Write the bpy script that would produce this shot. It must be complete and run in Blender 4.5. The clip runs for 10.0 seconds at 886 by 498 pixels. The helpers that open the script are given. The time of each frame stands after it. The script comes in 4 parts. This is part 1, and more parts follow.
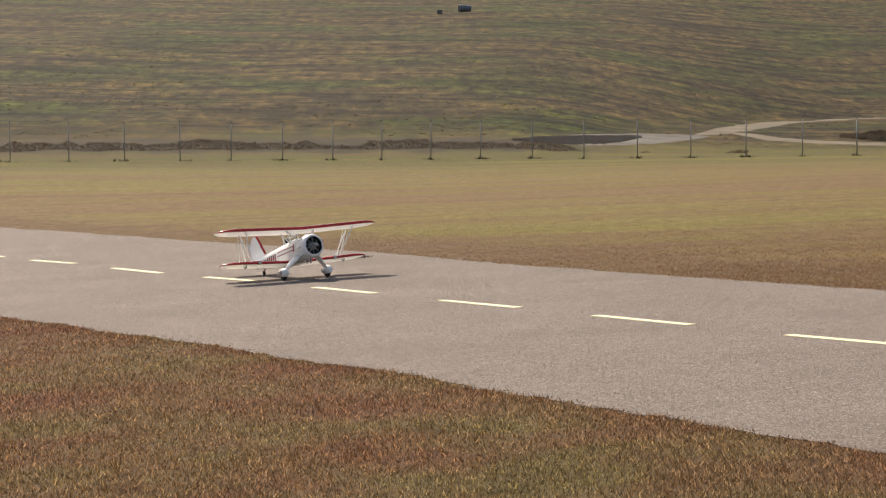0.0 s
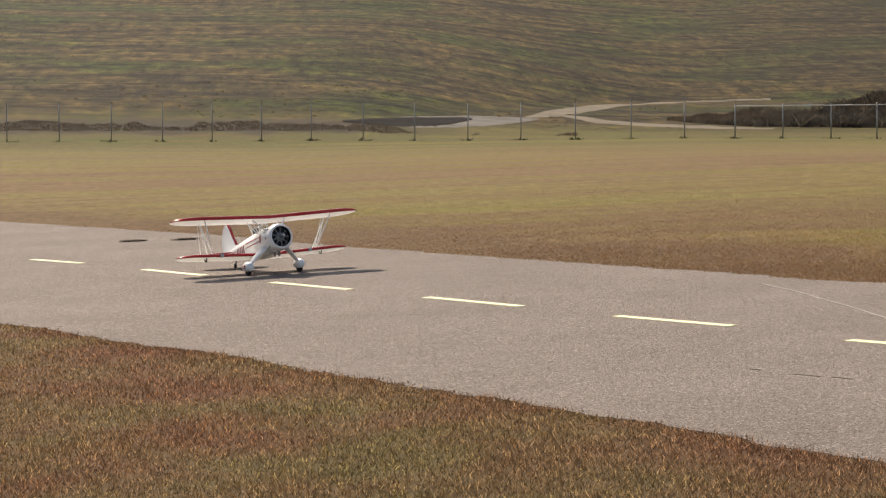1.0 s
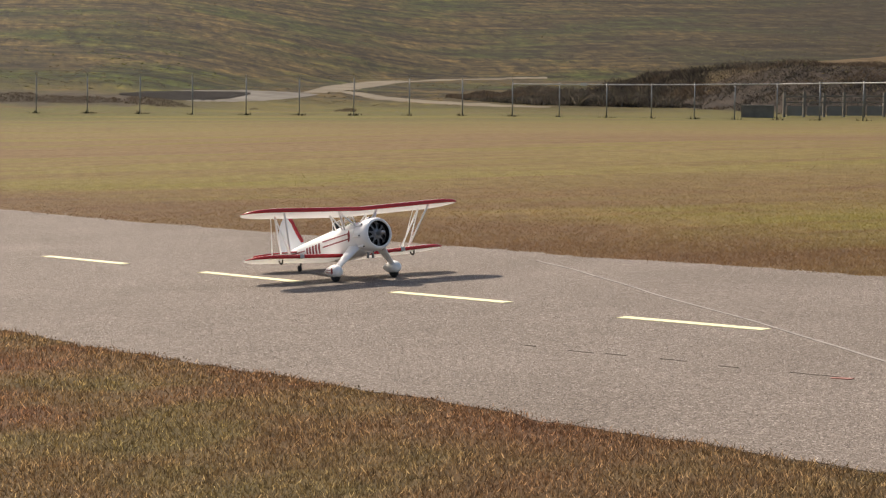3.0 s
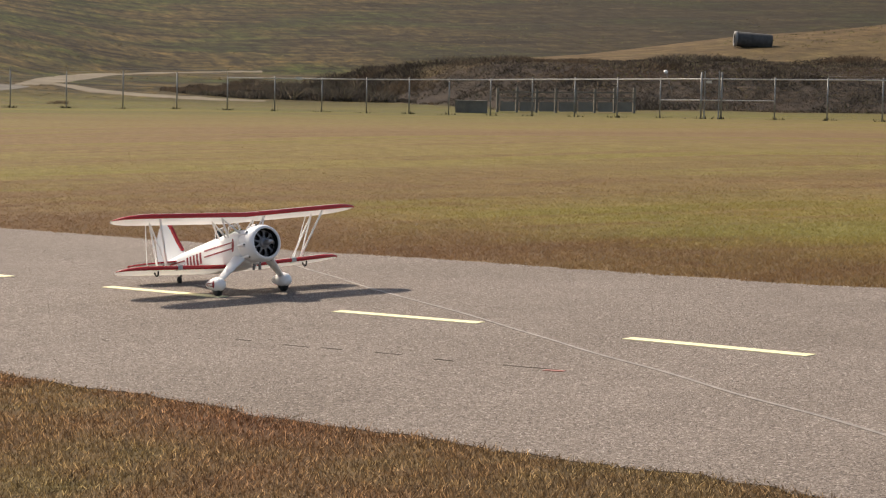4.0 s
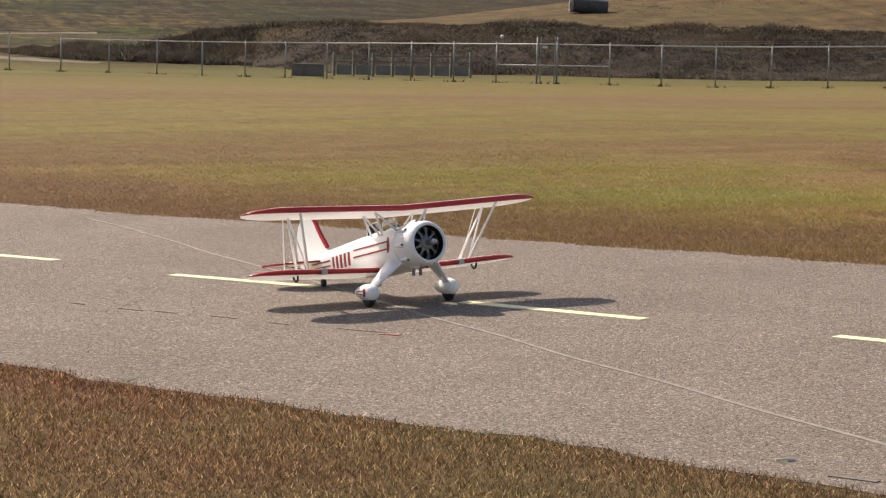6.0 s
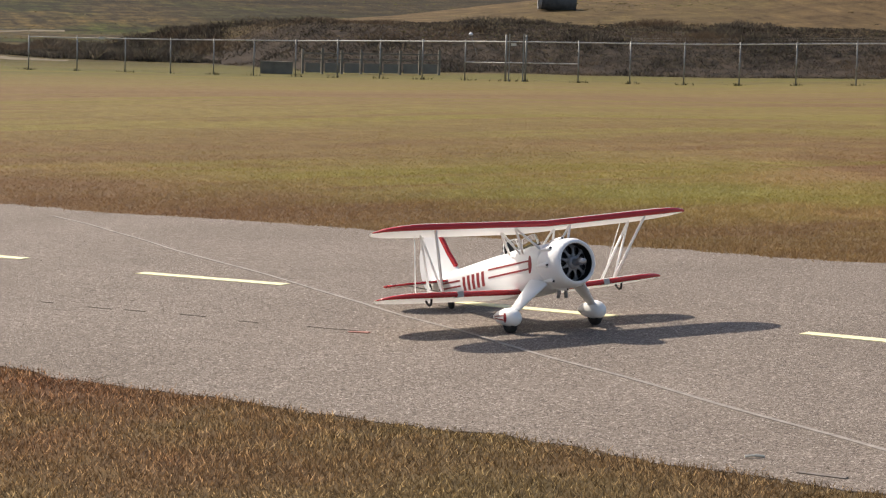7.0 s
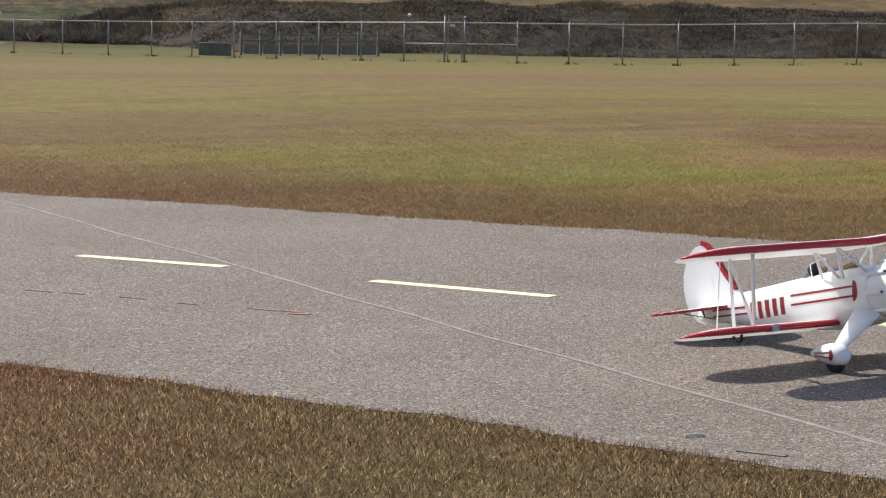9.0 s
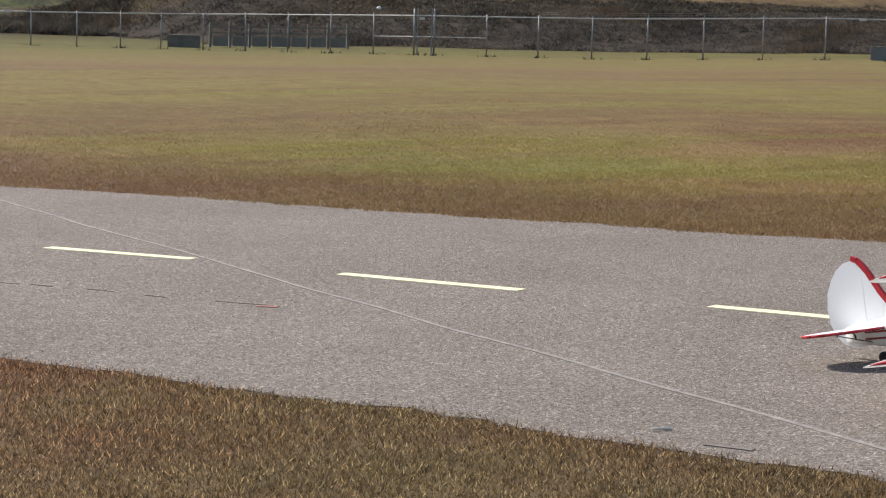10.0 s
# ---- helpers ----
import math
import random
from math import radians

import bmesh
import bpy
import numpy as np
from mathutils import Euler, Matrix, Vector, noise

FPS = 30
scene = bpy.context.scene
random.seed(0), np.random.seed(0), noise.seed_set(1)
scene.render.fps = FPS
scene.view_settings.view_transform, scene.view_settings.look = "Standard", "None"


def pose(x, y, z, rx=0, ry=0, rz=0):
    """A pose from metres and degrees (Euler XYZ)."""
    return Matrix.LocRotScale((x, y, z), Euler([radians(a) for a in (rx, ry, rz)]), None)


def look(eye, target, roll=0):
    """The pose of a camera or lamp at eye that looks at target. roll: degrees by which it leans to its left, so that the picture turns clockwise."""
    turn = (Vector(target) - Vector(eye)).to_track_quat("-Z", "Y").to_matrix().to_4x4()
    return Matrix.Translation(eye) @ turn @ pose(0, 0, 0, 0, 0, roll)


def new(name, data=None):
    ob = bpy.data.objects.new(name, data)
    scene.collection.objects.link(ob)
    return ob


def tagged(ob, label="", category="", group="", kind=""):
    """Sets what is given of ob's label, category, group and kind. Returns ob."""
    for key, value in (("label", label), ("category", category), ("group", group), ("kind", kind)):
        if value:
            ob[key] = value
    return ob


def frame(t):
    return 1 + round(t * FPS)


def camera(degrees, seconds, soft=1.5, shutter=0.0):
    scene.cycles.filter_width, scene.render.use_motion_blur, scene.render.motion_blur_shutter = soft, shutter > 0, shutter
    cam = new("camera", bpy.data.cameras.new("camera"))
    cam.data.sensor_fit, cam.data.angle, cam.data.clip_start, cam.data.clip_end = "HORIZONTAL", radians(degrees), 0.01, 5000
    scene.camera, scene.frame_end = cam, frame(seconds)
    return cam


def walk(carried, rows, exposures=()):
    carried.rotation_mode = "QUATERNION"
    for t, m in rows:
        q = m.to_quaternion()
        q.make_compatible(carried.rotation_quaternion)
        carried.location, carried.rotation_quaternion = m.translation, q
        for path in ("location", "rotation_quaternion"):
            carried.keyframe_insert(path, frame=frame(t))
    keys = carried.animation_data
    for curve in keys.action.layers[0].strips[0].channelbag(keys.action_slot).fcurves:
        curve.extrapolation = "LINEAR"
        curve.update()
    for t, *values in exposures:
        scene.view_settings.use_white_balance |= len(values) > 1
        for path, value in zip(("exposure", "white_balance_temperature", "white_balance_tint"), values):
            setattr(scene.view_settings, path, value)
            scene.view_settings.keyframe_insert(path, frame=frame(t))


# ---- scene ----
cam = camera(21.65, 10.0, soft=1.25)
EYE = 1.6
# seconds, yaw, pitch, roll of a camera that stands still and pans
ROWS = [
    (0.0, 0.000, -3.047, 0.200), (0.5, -2.328, -3.338, 0.141), (1.0, -4.174, -3.500, -0.006),
    (1.5, -4.410, -3.564, -0.389), (2.0, -5.253, -3.651, -0.629), (2.2, -5.674, -3.778, -0.700),
    (3.3, -11.671, -4.145, -0.880), (3.5, -13.076, -4.145, -0.963), (4.0, -16.648, -4.079, -1.264),
    (4.5, -19.040, -4.086, -1.325), (5.0, -19.596, -4.441, -1.578), (5.5, -20.082, -4.761, -1.672),
    (7.0, -21.446, -4.905, -1.676), (7.5, -21.496, -4.940, -1.520), (8.0, -21.769, -5.219, -1.409),
    (8.5, -22.402, -5.344, -1.417), (9.0, -22.950, -5.331, -1.514), (9.5, -23.254, -5.374, -1.680),
    (10.0, -23.703, -5.477, -1.807),
]
walk(cam, [(t, pose(0, 0, EYE, 90 + pitch, roll, yaw)) for t, yaw, pitch, roll in ROWS],
     exposures=[(0.0, 0.47, 7150, 14), (4.0, 0.50, 7150, 14), (5.5, 0.56, 7180, 14), (7.0, 0.55, 6880, 13), (8.0, 0.56, 6400, 10), (10.0, 0.51, 6130, 10)])

# ---- light ----
SUN_AZ, SUN_EL = -23.8, 39.6
world = bpy.data.worlds.new("sky")
scene.world = world
world.use_nodes = True
wn = world.node_tree.nodes
sky = wn.new("ShaderNodeTexSky")
sky.sky_type = "NISHITA"
sky.sun_disc = False
sky.sun_elevation = radians(SUN_EL)
sky.sun_rotation = radians(SUN_AZ)
sky.dust_density = 2.0
wn["Background"].inputs["Strength"].default_value = 0.10
world.node_tree.links.new(sky.outputs["Color"], wn["Background"].inputs["Color"])
sun_data = bpy.data.lights.new("sun", "SUN")
sun_data.energy = 4.3
sun_data.angle = radians(0.9)
sun_data.color = (1.0, 0.93, 0.82)
sun = new("sun", sun_data)
sa, se = radians(SUN_AZ), radians(SUN_EL)
sun.matrix_world = look((30 * math.sin(sa) * math.cos(se), 30 * math.cos(sa) * math.cos(se), 30 * math.sin(se)), (0, 0, 0))


# ---- materials ----
class Nodes:
    """A small writer for node materials."""

    def __init__(self, name, rough=0.6, metal=0.0, spec=0.5):
        self.mat = bpy.data.materials.new(name)
        self.mat.use_nodes = True
        self.tree = self.mat.node_tree
        self.bsdf = self.tree.nodes["Principled BSDF"]
        self.bsdf.inputs["Roughness"].default_value = rough
        self.bsdf.inputs["Metallic"].default_value = metal
        self.bsdf.inputs["Specular IOR Level"].default_value = spec

    def put(self, socket, value):
        if isinstance(value, bpy.types.NodeSocket):
            self.tree.links.new(value, socket)
        else:
            socket.default_value = value

    def position(self):
        return self.tree.nodes.new("ShaderNodeNewGeometry").outputs["Position"]

    def island(self):
        return self.tree.nodes.new("ShaderNodeNewGeometry").outputs["Random Per Island"]

    def scaled(self, vector, sx, sy, sz):
        n = self.tree.nodes.new("ShaderNodeVectorMath")
        n.operation = "MULTIPLY"
        self.put(n.inputs[0], vector)
        n.inputs[1].default_value = (sx, sy, sz)
        return n.outputs[0]

    def dot(self, vector, x, y, z):
        n = self.tree.nodes.new("ShaderNodeVectorMath")
        n.operation = "DOT_PRODUCT"
        self.put(n.inputs[0], vector)
        n.inputs[1].default_value = (x, y, z)
        return n.outputs["Value"]

    def noise(self, vector, scale, detail=3.0, rough=0.55):
        n = self.tree.nodes.new("ShaderNodeTexNoise")
        self.put(n.inputs["Vector"], vector)
        n.inputs["Scale"].default_value = scale
        n.inputs["Detail"].default_value = detail
        n.inputs["Roughness"].default_value = rough
        return n.outputs["Fac"]

    def cells(self, vector, scale):
        n = self.tree.nodes.new("ShaderNodeTexVoronoi")
        self.put(n.inputs["Vector"], vector)
        n.inputs["Scale"].default_value = scale
        return n.outputs["Color"]

    def ramp(self, fac, stops):
        n = self.tree.nodes.new("ShaderNodeValToRGB")
        self.put(n.inputs["Fac"], fac)
        el = n.color_ramp.elements
        while len(el) < len(stops):
            el.new(0.5)
        for e, (at, c) in zip(el, stops):
            e.position = at
            e.color = (*c, 1) if len(c) == 3 else c
        return n.outputs["Color"]

    def mask(self, fac, lo, hi):
        n = self.tree.nodes.new("ShaderNodeMapRange")
        self.put(n.inputs["Value"], fac)
        n.inputs["From Min"].default_value = lo
        n.inputs["From Max"].default_value = hi
        return n.outputs["Result"]

    def math(self, op, a, b):
        n = self.tree.nodes.new("ShaderNodeMath")
        n.operation = op
        self.put(n.inputs[0], a)
        self.put(n.inputs[1], b)
        return n.outputs[0]

    def mix(self, fac, a, b, kind="MIX"):
        n = self.tree.nodes.new("ShaderNodeMix")
        n.data_type = "RGBA"
        n.blend_type = kind
        self.put(n.inputs[0], fac)
        self.put(n.inputs[6], a if not isinstance(a, tuple) else (*a, 1))
        self.put(n.inputs[7], b if not isinstance(b, tuple) else (*b, 1))
        return n.outputs[2]

    def bump(self, height, strength, distance):
        n = self.tree.nodes.new("ShaderNodeBump")
        self.put(n.inputs["Height"], height)
        n.inputs["Strength"].default_value = strength
        n.inputs["Distance"].default_value = distance
        self.put(self.bsdf.inputs["Normal"], n.outputs["Normal"])

    def color(self, c):
        self.put(self.bsdf.inputs["Base Color"], c if not isinstance(c, tuple) else (*c, 1))
        return self

    def leafy(self, c, amount):
        """Thin leaves: part of the light goes through them."""
        self.put(self.bsdf.inputs["Base Color"], c)
        thin = self.tree.nodes.new("ShaderNodeBsdfTranslucent")
        self.put(thin.inputs["Color"], c)
        both = self.tree.nodes.new("ShaderNodeMixShader")
        both.inputs[0].default_value = amount
        self.tree.links.new(self.bsdf.outputs[0], both.inputs[1])
        self.tree.links.new(thin.outputs[0], both.inputs[2])
        self.tree.links.new(both.outputs[0], self.tree.nodes["Material Output"].inputs["Surface"])

    def rough(self, r):
        self.put(self.bsdf.inputs["Roughness"], r)


# runway axis: U along it, V across it (towards the far grass)
U, V = (0.488, -0.873), (0.873, 0.488)
O_NEAR, O_FAR = 7.0, 13.6
RUST, STRAW, OLIVE, GREEN = (0.190, 0.112, 0.060), (0.258, 0.176, 0.084), (0.236, 0.184, 0.066), (0.212, 0.190, 0.060)


def grass_color(n, blades, calm=0.0):
    """Patches of rust-brown, straw and green grass; a browned verge beside the runway."""
    p = n.position()
    across = n.dot(p, V[0], V[1], 0)
    patch = n.noise(p, 0.16, 4.0, 0.6)
    patch2 = n.noise(n.scaled(p, 1.0, 1.0, 0.0), 0.75, 3.0, 0.6)
    base = n.ramp(patch, [(0.36, RUST), (0.46, STRAW), (0.55, OLIVE), (0.64, GREEN)])
    far = n.ramp(patch, [(0.30, (0.215, 0.138, 0.078)), (0.45, (0.250, 0.167, 0.090)), (0.56, (0.250, 0.180, 0.086)), (0.68, (0.228, 0.184, 0.080))])
    near = n.ramp(n.math("ADD", n.math("MULTIPLY", patch, 0.5), n.math("MULTIPLY", patch2, 0.5)), [(0.38, (0.140, 0.066, 0.038)), (0.46, (0.144, 0.080, 0.042)), (0.54, (0.142, 0.095, 0.045)), (0.63, (0.116, 0.108, 0.041))])
    ahead = n.dot(p, U[0], U[1], 0)
    streaks = n.noise(n.scaled(p, 0.12, 0.75, 0.0), 1.0, 4.0, 0.62)
    broad = n.noise(n.scaled(p, 0.030, 0.24, 0.0), 1.0, 5.0, 0.66)
    # mown swaths that run along the fence
    swath = n.math("ADD", n.dot(p, 0.14, 0.99, 0), n.math("ADD", n.math("MULTIPLY", n.math("SUBTRACT", patch, 0.5), 14.0), n.math("MULTIPLY", n.math("SUBTRACT", streaks, 0.5), 10.0)))
    near = n.mix(n.math("MULTIPLY", n.mask(ahead, -10.0, -4.5), 0.6), near, (0.148, 0.106, 0.058))
    bands = n.ramp(n.math("MULTIPLY", swath, 0.008), [(0.20, (0.190, 0.148, 0.050)), (0.235, (0.165, 0.105, 0.048)), (0.262, (0.200, 0.165, 0.048)), (0.345, (0.200, 0.158, 0.052)),
                                                      (0.40, (0.196, 0.130, 0.062)), (0.49, (0.194, 0.130, 0.062)), (0.55, (0.206, 0.152, 0.060)), (0.67, (0.192, 0.150, 0.055)), (0.78, (0.160, 0.142, 0.045)), (0.86, (0.100, 0.110, 0.028))])
    c = n.mix(n.mask(across, 9.0, 10.0), near, n.mix(n.mask(swath, 22.0, 30.0), base, n.mix(0.2, bands, far)))
    c = n.mix(n.math("MULTIPLY", n.math("MULTIPLY", n.mask(streaks, 0.52, 0.62), n.mask(across, 9.0, 10.0)), 0.58), c, (0.172, 0.100, 0.054))
    c = n.mix(n.math("MULTIPLY", n.math("MULTIPLY", n.mask(broad, 0.53, 0.61), n.mask(across, 15.0, 18.0)), 0.5), c, (0.172, 0.106, 0.056))
    c = n.mix(n.math("MULTIPLY", n.math("MULTIPLY", n.mask(broad, 0.48, 0.42), n.mask(across, 15.0, 18.0)), 0.75), c, (0.192, 0.162, 0.042))
    wob = n.math("ADD", across, n.math("MULTIPLY", n.math("SUBTRACT", patch2, 0.5), 4.0))
    verge = n.math("MULTIPLY", n.mask(wob, O_FAR + 3.4, O_FAR + 1.6), n.mask(across, 9.0, 10.0))
    c = n.mix(n.math("MULTIPLY", verge, 0.78), c, (0.158, 0.096, 0.054))
    streak = n.math("MULTIPLY", n.mask(patch2, 0.57, 0.72), 0.45)
    c = n.mix(streak, c, (0.150, 0.078, 0.042))
    if blades:
        r = n.island()
        tone = n.ramp(r, [(0.0, (0.40, 0.37, 0.33)), (0.45, (0.90, 0.86, 0.81)), (0.76, (1.6, 1.52, 1.38)), (0.89, (2.9, 2.85, 2.7)), (1.0, (4.8, 5.0, 5.0))])
        c = n.mix(1.0, c, n.mix(calm, tone, (1.12, 1.08, 1.0)), "MULTIPLY")
    else:
        fine = n.noise(n.scaled(p, 5.0, 1.6, 1.0), 1.0, 5.0, 0.75)
        c = n.mix(1.0, c, n.ramp(fine, [(0.3, (0.58, 0.57, 0.55)), (0.5, (0.80, 0.80, 0.77)), (0.7, (1.06, 1.06, 0.98))]), "MULTIPLY")
    return c, p


def ground_material():
    n = Nodes("dry_grass_ground", 0.95, spec=0.1)
    c, p = grass_color(n, False)
    # the hillside beyond the fence: mown landfill grass with bare and green streaks
    rad = n.tree.nodes.new("ShaderNodeVectorMath")
    rad.operation = "LENGTH"
    n.put(rad.inputs[0], p)
    dist = rad.outputs["Value"]
    h1 = n.noise(n.scaled(p, 1.0, 1.0, 0.0), 0.055, 5.0, 0.62)
    h2 = n.noise(n.scaled(p, 1.0, 1.0, 0.0), 0.45, 5.0, 0.7)
    hill = n.ramp(h1, [(0.34, (0.050, 0.038, 0.015)), (0.46, (0.078, 0.054, 0.022)), (0.53, (0.060, 0.052, 0.016)), (0.62, (0.040, 0.052, 0.009))])
    hill = n.mix(1.0, hill, n.ramp(h2, [(0.30, (0.5, 0.5, 0.5)), (0.52, (1, 1, 1)), (0.72, (1.6, 1.55, 1.5))]), "MULTIPLY")
    lines = n.noise(n.scaled(p, 0.055, 0.16, 0.0), 1.0, 6.0, 0.72)
    hill = n.mix(1.0, hill, n.ramp(lines, [(0.40, (0.38, 0.38, 0.36)), (0.46, (0.85, 0.85, 0.84)), (0.55, (1.08, 1.07, 1.02)), (0.62, (1.5, 1.44, 1.32))]), "MULTIPLY")
    clods = n.noise(n.scaled(p, 0.80, 0.26, 0.0), 1.0, 5.0, 0.80)
    hill = n.mix(1.0, hill, n.ramp(clods, [(0.40, (0.30, 0.30, 0.28)), (0.47, (0.85, 0.85, 0.84)), (0.54, (1.12, 1.12, 1.06)), (0.62, (2.0, 1.92, 1.75))]), "MULTIPLY")
    ruts = n.noise(n.scaled(p, 0.08, 0.50, 0.0), 1.0, 3.0, 0.6)
    hill = n.mix(1.0, hill, n.ramp(ruts, [(0.38, (0.30, 0.30, 0.28)), (0.46, (0.86, 0.86, 0.80)), (0.6, (0.98, 0.98, 0.90))]), "MULTIPLY")
    mound = n.math("MULTIPLY", n.mask(n.dot(p, 0.974, -0.225, 0), 2.0, 14.0), n.mask(dist, 196, 182))
    hill = n.mix(n.math("MULTIPLY", mound, 0.75), hill, n.mix(1.0, (0.118, 0.078, 0.038), n.ramp(n.mix(0.5, h2, clods), [(0.34, (0.45, 0.43, 0.40)), (0.5, (0.95, 0.95, 0.95)), (0.66, (1.5, 1.5, 1.45))]), "MULTIPLY"))
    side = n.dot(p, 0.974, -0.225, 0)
    # dry: cloud shade on the far hill's right, painted in as dark brown
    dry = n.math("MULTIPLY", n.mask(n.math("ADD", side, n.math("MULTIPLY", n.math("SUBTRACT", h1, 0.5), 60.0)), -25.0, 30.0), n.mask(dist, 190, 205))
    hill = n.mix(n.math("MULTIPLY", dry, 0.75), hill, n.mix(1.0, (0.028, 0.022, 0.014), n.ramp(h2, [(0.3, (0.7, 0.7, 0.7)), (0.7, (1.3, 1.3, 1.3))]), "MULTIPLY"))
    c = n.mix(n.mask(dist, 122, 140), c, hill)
    litter = n.math("MULTIPLY", n.mask(side, -1.5, 1.0), n.math("MULTIPLY", n.mask(n.math("ADD", dist, n.math("MULTIPLY", n.math("MINIMUM", n.math("SUBTRACT", side, 11.0), 0.0), 1.5)), 125.0, 127.0), n.mask(n.math("ADD", dist, n.math("MULTIPLY", n.math("SUBTRACT", h2, 0.5), 16.0)), 144.0, 139.0)))
    c = n.mix(litter, c, n.mix(1.0, (0.050, 0.038, 0.029), n.ramp(n.noise(p, 1.1, 5.0, 0.75), [(0.38, (0.30, 0.30, 0.30)), (0.5, (0.8, 0.78, 0.76)), (0.64, (1.35, 1.28, 1.2))]), "MULTIPLY"))
    # brown overgrown foot of the hill beside the ditch
    foot = n.math("MULTIPLY", n.math("MULTIPLY", n.mask(side, -17.0, -24.0), n.mask(n.math("ADD", dist, n.math("MULTIPLY", n.math("SUBTRACT", h2, 0.5), 9.0)), 120.5, 122.5)), n.mask(n.math("ADD", dist, n.math("MULTIPLY", n.math("SUBTRACT", h2, 0.5), 16.0)), 133.0, 128.0))
    c = n.mix(n.math("MULTIPLY", foot, 0.85), c, n.mix(1.0, (0.050, 0.037, 0.029), n.ramp(n.noise(p, 0.9, 5.0, 0.75), [(0.34, (0.45, 0.45, 0.45)), (0.66, (1.5, 1.5, 1.5))]), "MULTIPLY"))
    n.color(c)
    n.bump(n.noise(p, 14.0, 4.0, 0.7), 0.6, 0.05)
    return n.mat


def blade_material(name, calm):
    n = Nodes(name, 0.7, spec=0.25)
    c, p = grass_color(n, True, calm)
    n.leafy(c, 0.5)
    return n.mat


def asphalt_material():
    n = Nodes("aged_asphalt", 0.9, spec=0.15)
    p = n.position()
    agg = n.cells(p, 130.0)
    sep = n.tree.nodes.new("ShaderNodeSeparateColor")
    n.put(sep.inputs[0], agg)
    grain = n.ramp(sep.outputs[0], [(0.0, (0.086, 0.070, 0.059)), (0.35, (0.162, 0.134, 0.113)), (0.75, (0.220, 0.185, 0.156)), (0.93, (0.31, 0.27, 0.23)), (1.0, (0.47, 0.42, 0.37))])
    soft = n.noise(p, 0.7, 5.0, 0.6)
    c = n.mix(1.0, grain, n.ramp(soft, [(0.3, (0.88, 0.87, 0.86)), (0.7, (1.10, 1.10, 1.11))]), "MULTIPLY")
    fine = n.noise(p, 48.0, 3.0, 0.7)
    c = n.mix(1.0, c, n.ramp(fine, [(0.3, (0.80, 0.79, 0.78)), (0.7, (1.18, 1.18, 1.18))]), "MULTIPLY")
    n.color(c)
    n.bump(n.math("ADD", sep.outputs[0], fine), 0.5, 0.006)
    return n.mat


def plain(name, c, rough=0.5, metal=0.0, spec=0.5, spread=0.12, scale=9.0, bump=0.0):
    n = Nodes(name, rough, metal, spec)
    t = n.tree.nodes.new("ShaderNodeTexCoord").outputs["Object"]
    f = n.noise(t, scale, 4.0, 0.6)
    lo, hi = 1 - spread, 1 + spread
    n.color(n.mix(1.0, c, n.ramp(f, [(0.3, (lo, lo, lo)), (0.7, (hi, hi, hi))]), "MULTIPLY"))
    if bump:
        n.bump(n.noise(t, scale * 6, 3.0, 0.6), 0.4, bump)
    return n.mat


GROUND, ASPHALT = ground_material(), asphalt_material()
BLADES, FAR_BLADES = blade_material("grass_blades", 0.0), blade_material("far_grass_blades", 0.88)
PAINT = plain("yellowed_line_paint", (0.80, 0.735, 0.44), 0.7, spread=0.10, scale=14)
SEAM = plain("pale_sealed_seam", (0.235, 0.207, 0.182), 0.85, spread=0.35, scale=16)
CRACK = plain("dark_crack", (0.158, 0.133, 0.113), 0.9, spread=0.3, scale=8)
REDMARK = plain("faded_red_paint", (0.27, 0.11, 0.085), 0.8, spread=0.3, scale=30)
WHITE = plain("white_covering", (0.89, 0.89, 0.885), 0.28, spread=0.02, scale=6)
RED = plain("red_covering", (0.48, 0.028, 0.034), 0.25, spread=0.06, scale=7)
DARKRED = plain("dark_red_lettering", (0.27, 0.012, 0.018), 0.4, spread=0.05)
BLACK = plain("black_engine_metal", (0.022, 0.022, 0.024), 0.45, spread=0.3, scale=30)
LINER = plain("matt_black_lining", (0.012, 0.012, 0.012), 0.95, spec=0.1)
RUBBER = plain("black_rubber", (0.018, 0.018, 0.018), 0.8, spread=0.2)
STEEL = plain("bare_aluminium", (0.55, 0.55, 0.56), 0.35, 0.9, spread=0.1)
DARKMETAL = plain("grey_engine_metal", (0.24, 0.24, 0.25), 0.5, 0.2, spread=0.3, scale=40)
FAIRING = plain("grey_fairing", (0.42, 0.41, 0.41), 0.6, spread=0.08)
GREY = plain("grey_fittings", (0.30, 0.30, 0.31), 0.5, 0.3)
GALV = plain("galvanised_steel", (0.25, 0.25, 0.24), 0.55, 0.4, spread=0.2, scale=3)
WIRE = plain("dull_fence_wire", (0.20, 0.195, 0.185), 0.6, 0.4)
DIRT = plain("pale_dirt_road", (0.185, 0.155, 0.112), 0.95, spec=0.1, spread=0.25, scale=0.4)


def brush_material(name, dry):
    n = Nodes(name, 0.9, spec=0.1)
    r = n.island()
    p = n.position()
    c = n.ramp(r, [(0.0, (0.020, 0.018, 0.016)), (0.5, (0.062, 0.053, 0.045)), (0.8, (0.112, 0.094, 0.074)), (0.95, (0.085, 0.082, 0.048)), (1.0, (0.15, 0.132, 0.11))])
    c = n.mix(1.0, c, n.ramp(n.noise(p, 0.55, 4.0, 0.6), [(0.36, (0.45, 0.44, 0.44)), (0.5, (0.9, 0.9, 0.9)), (0.66, (1.6, 1.55, 1.45))]), "MULTIPLY")
    c = n.mix(n.math("MULTIPLY", n.mask(n.noise(p, 0.16, 4.0), 0.48, 0.62), 0.7), c, (0.100, 0.070, 0.046))
    c = n.mix(dry, c, (0.092, 0.066, 0.044))
    n.leafy(c, 0.45)
    return n.mat


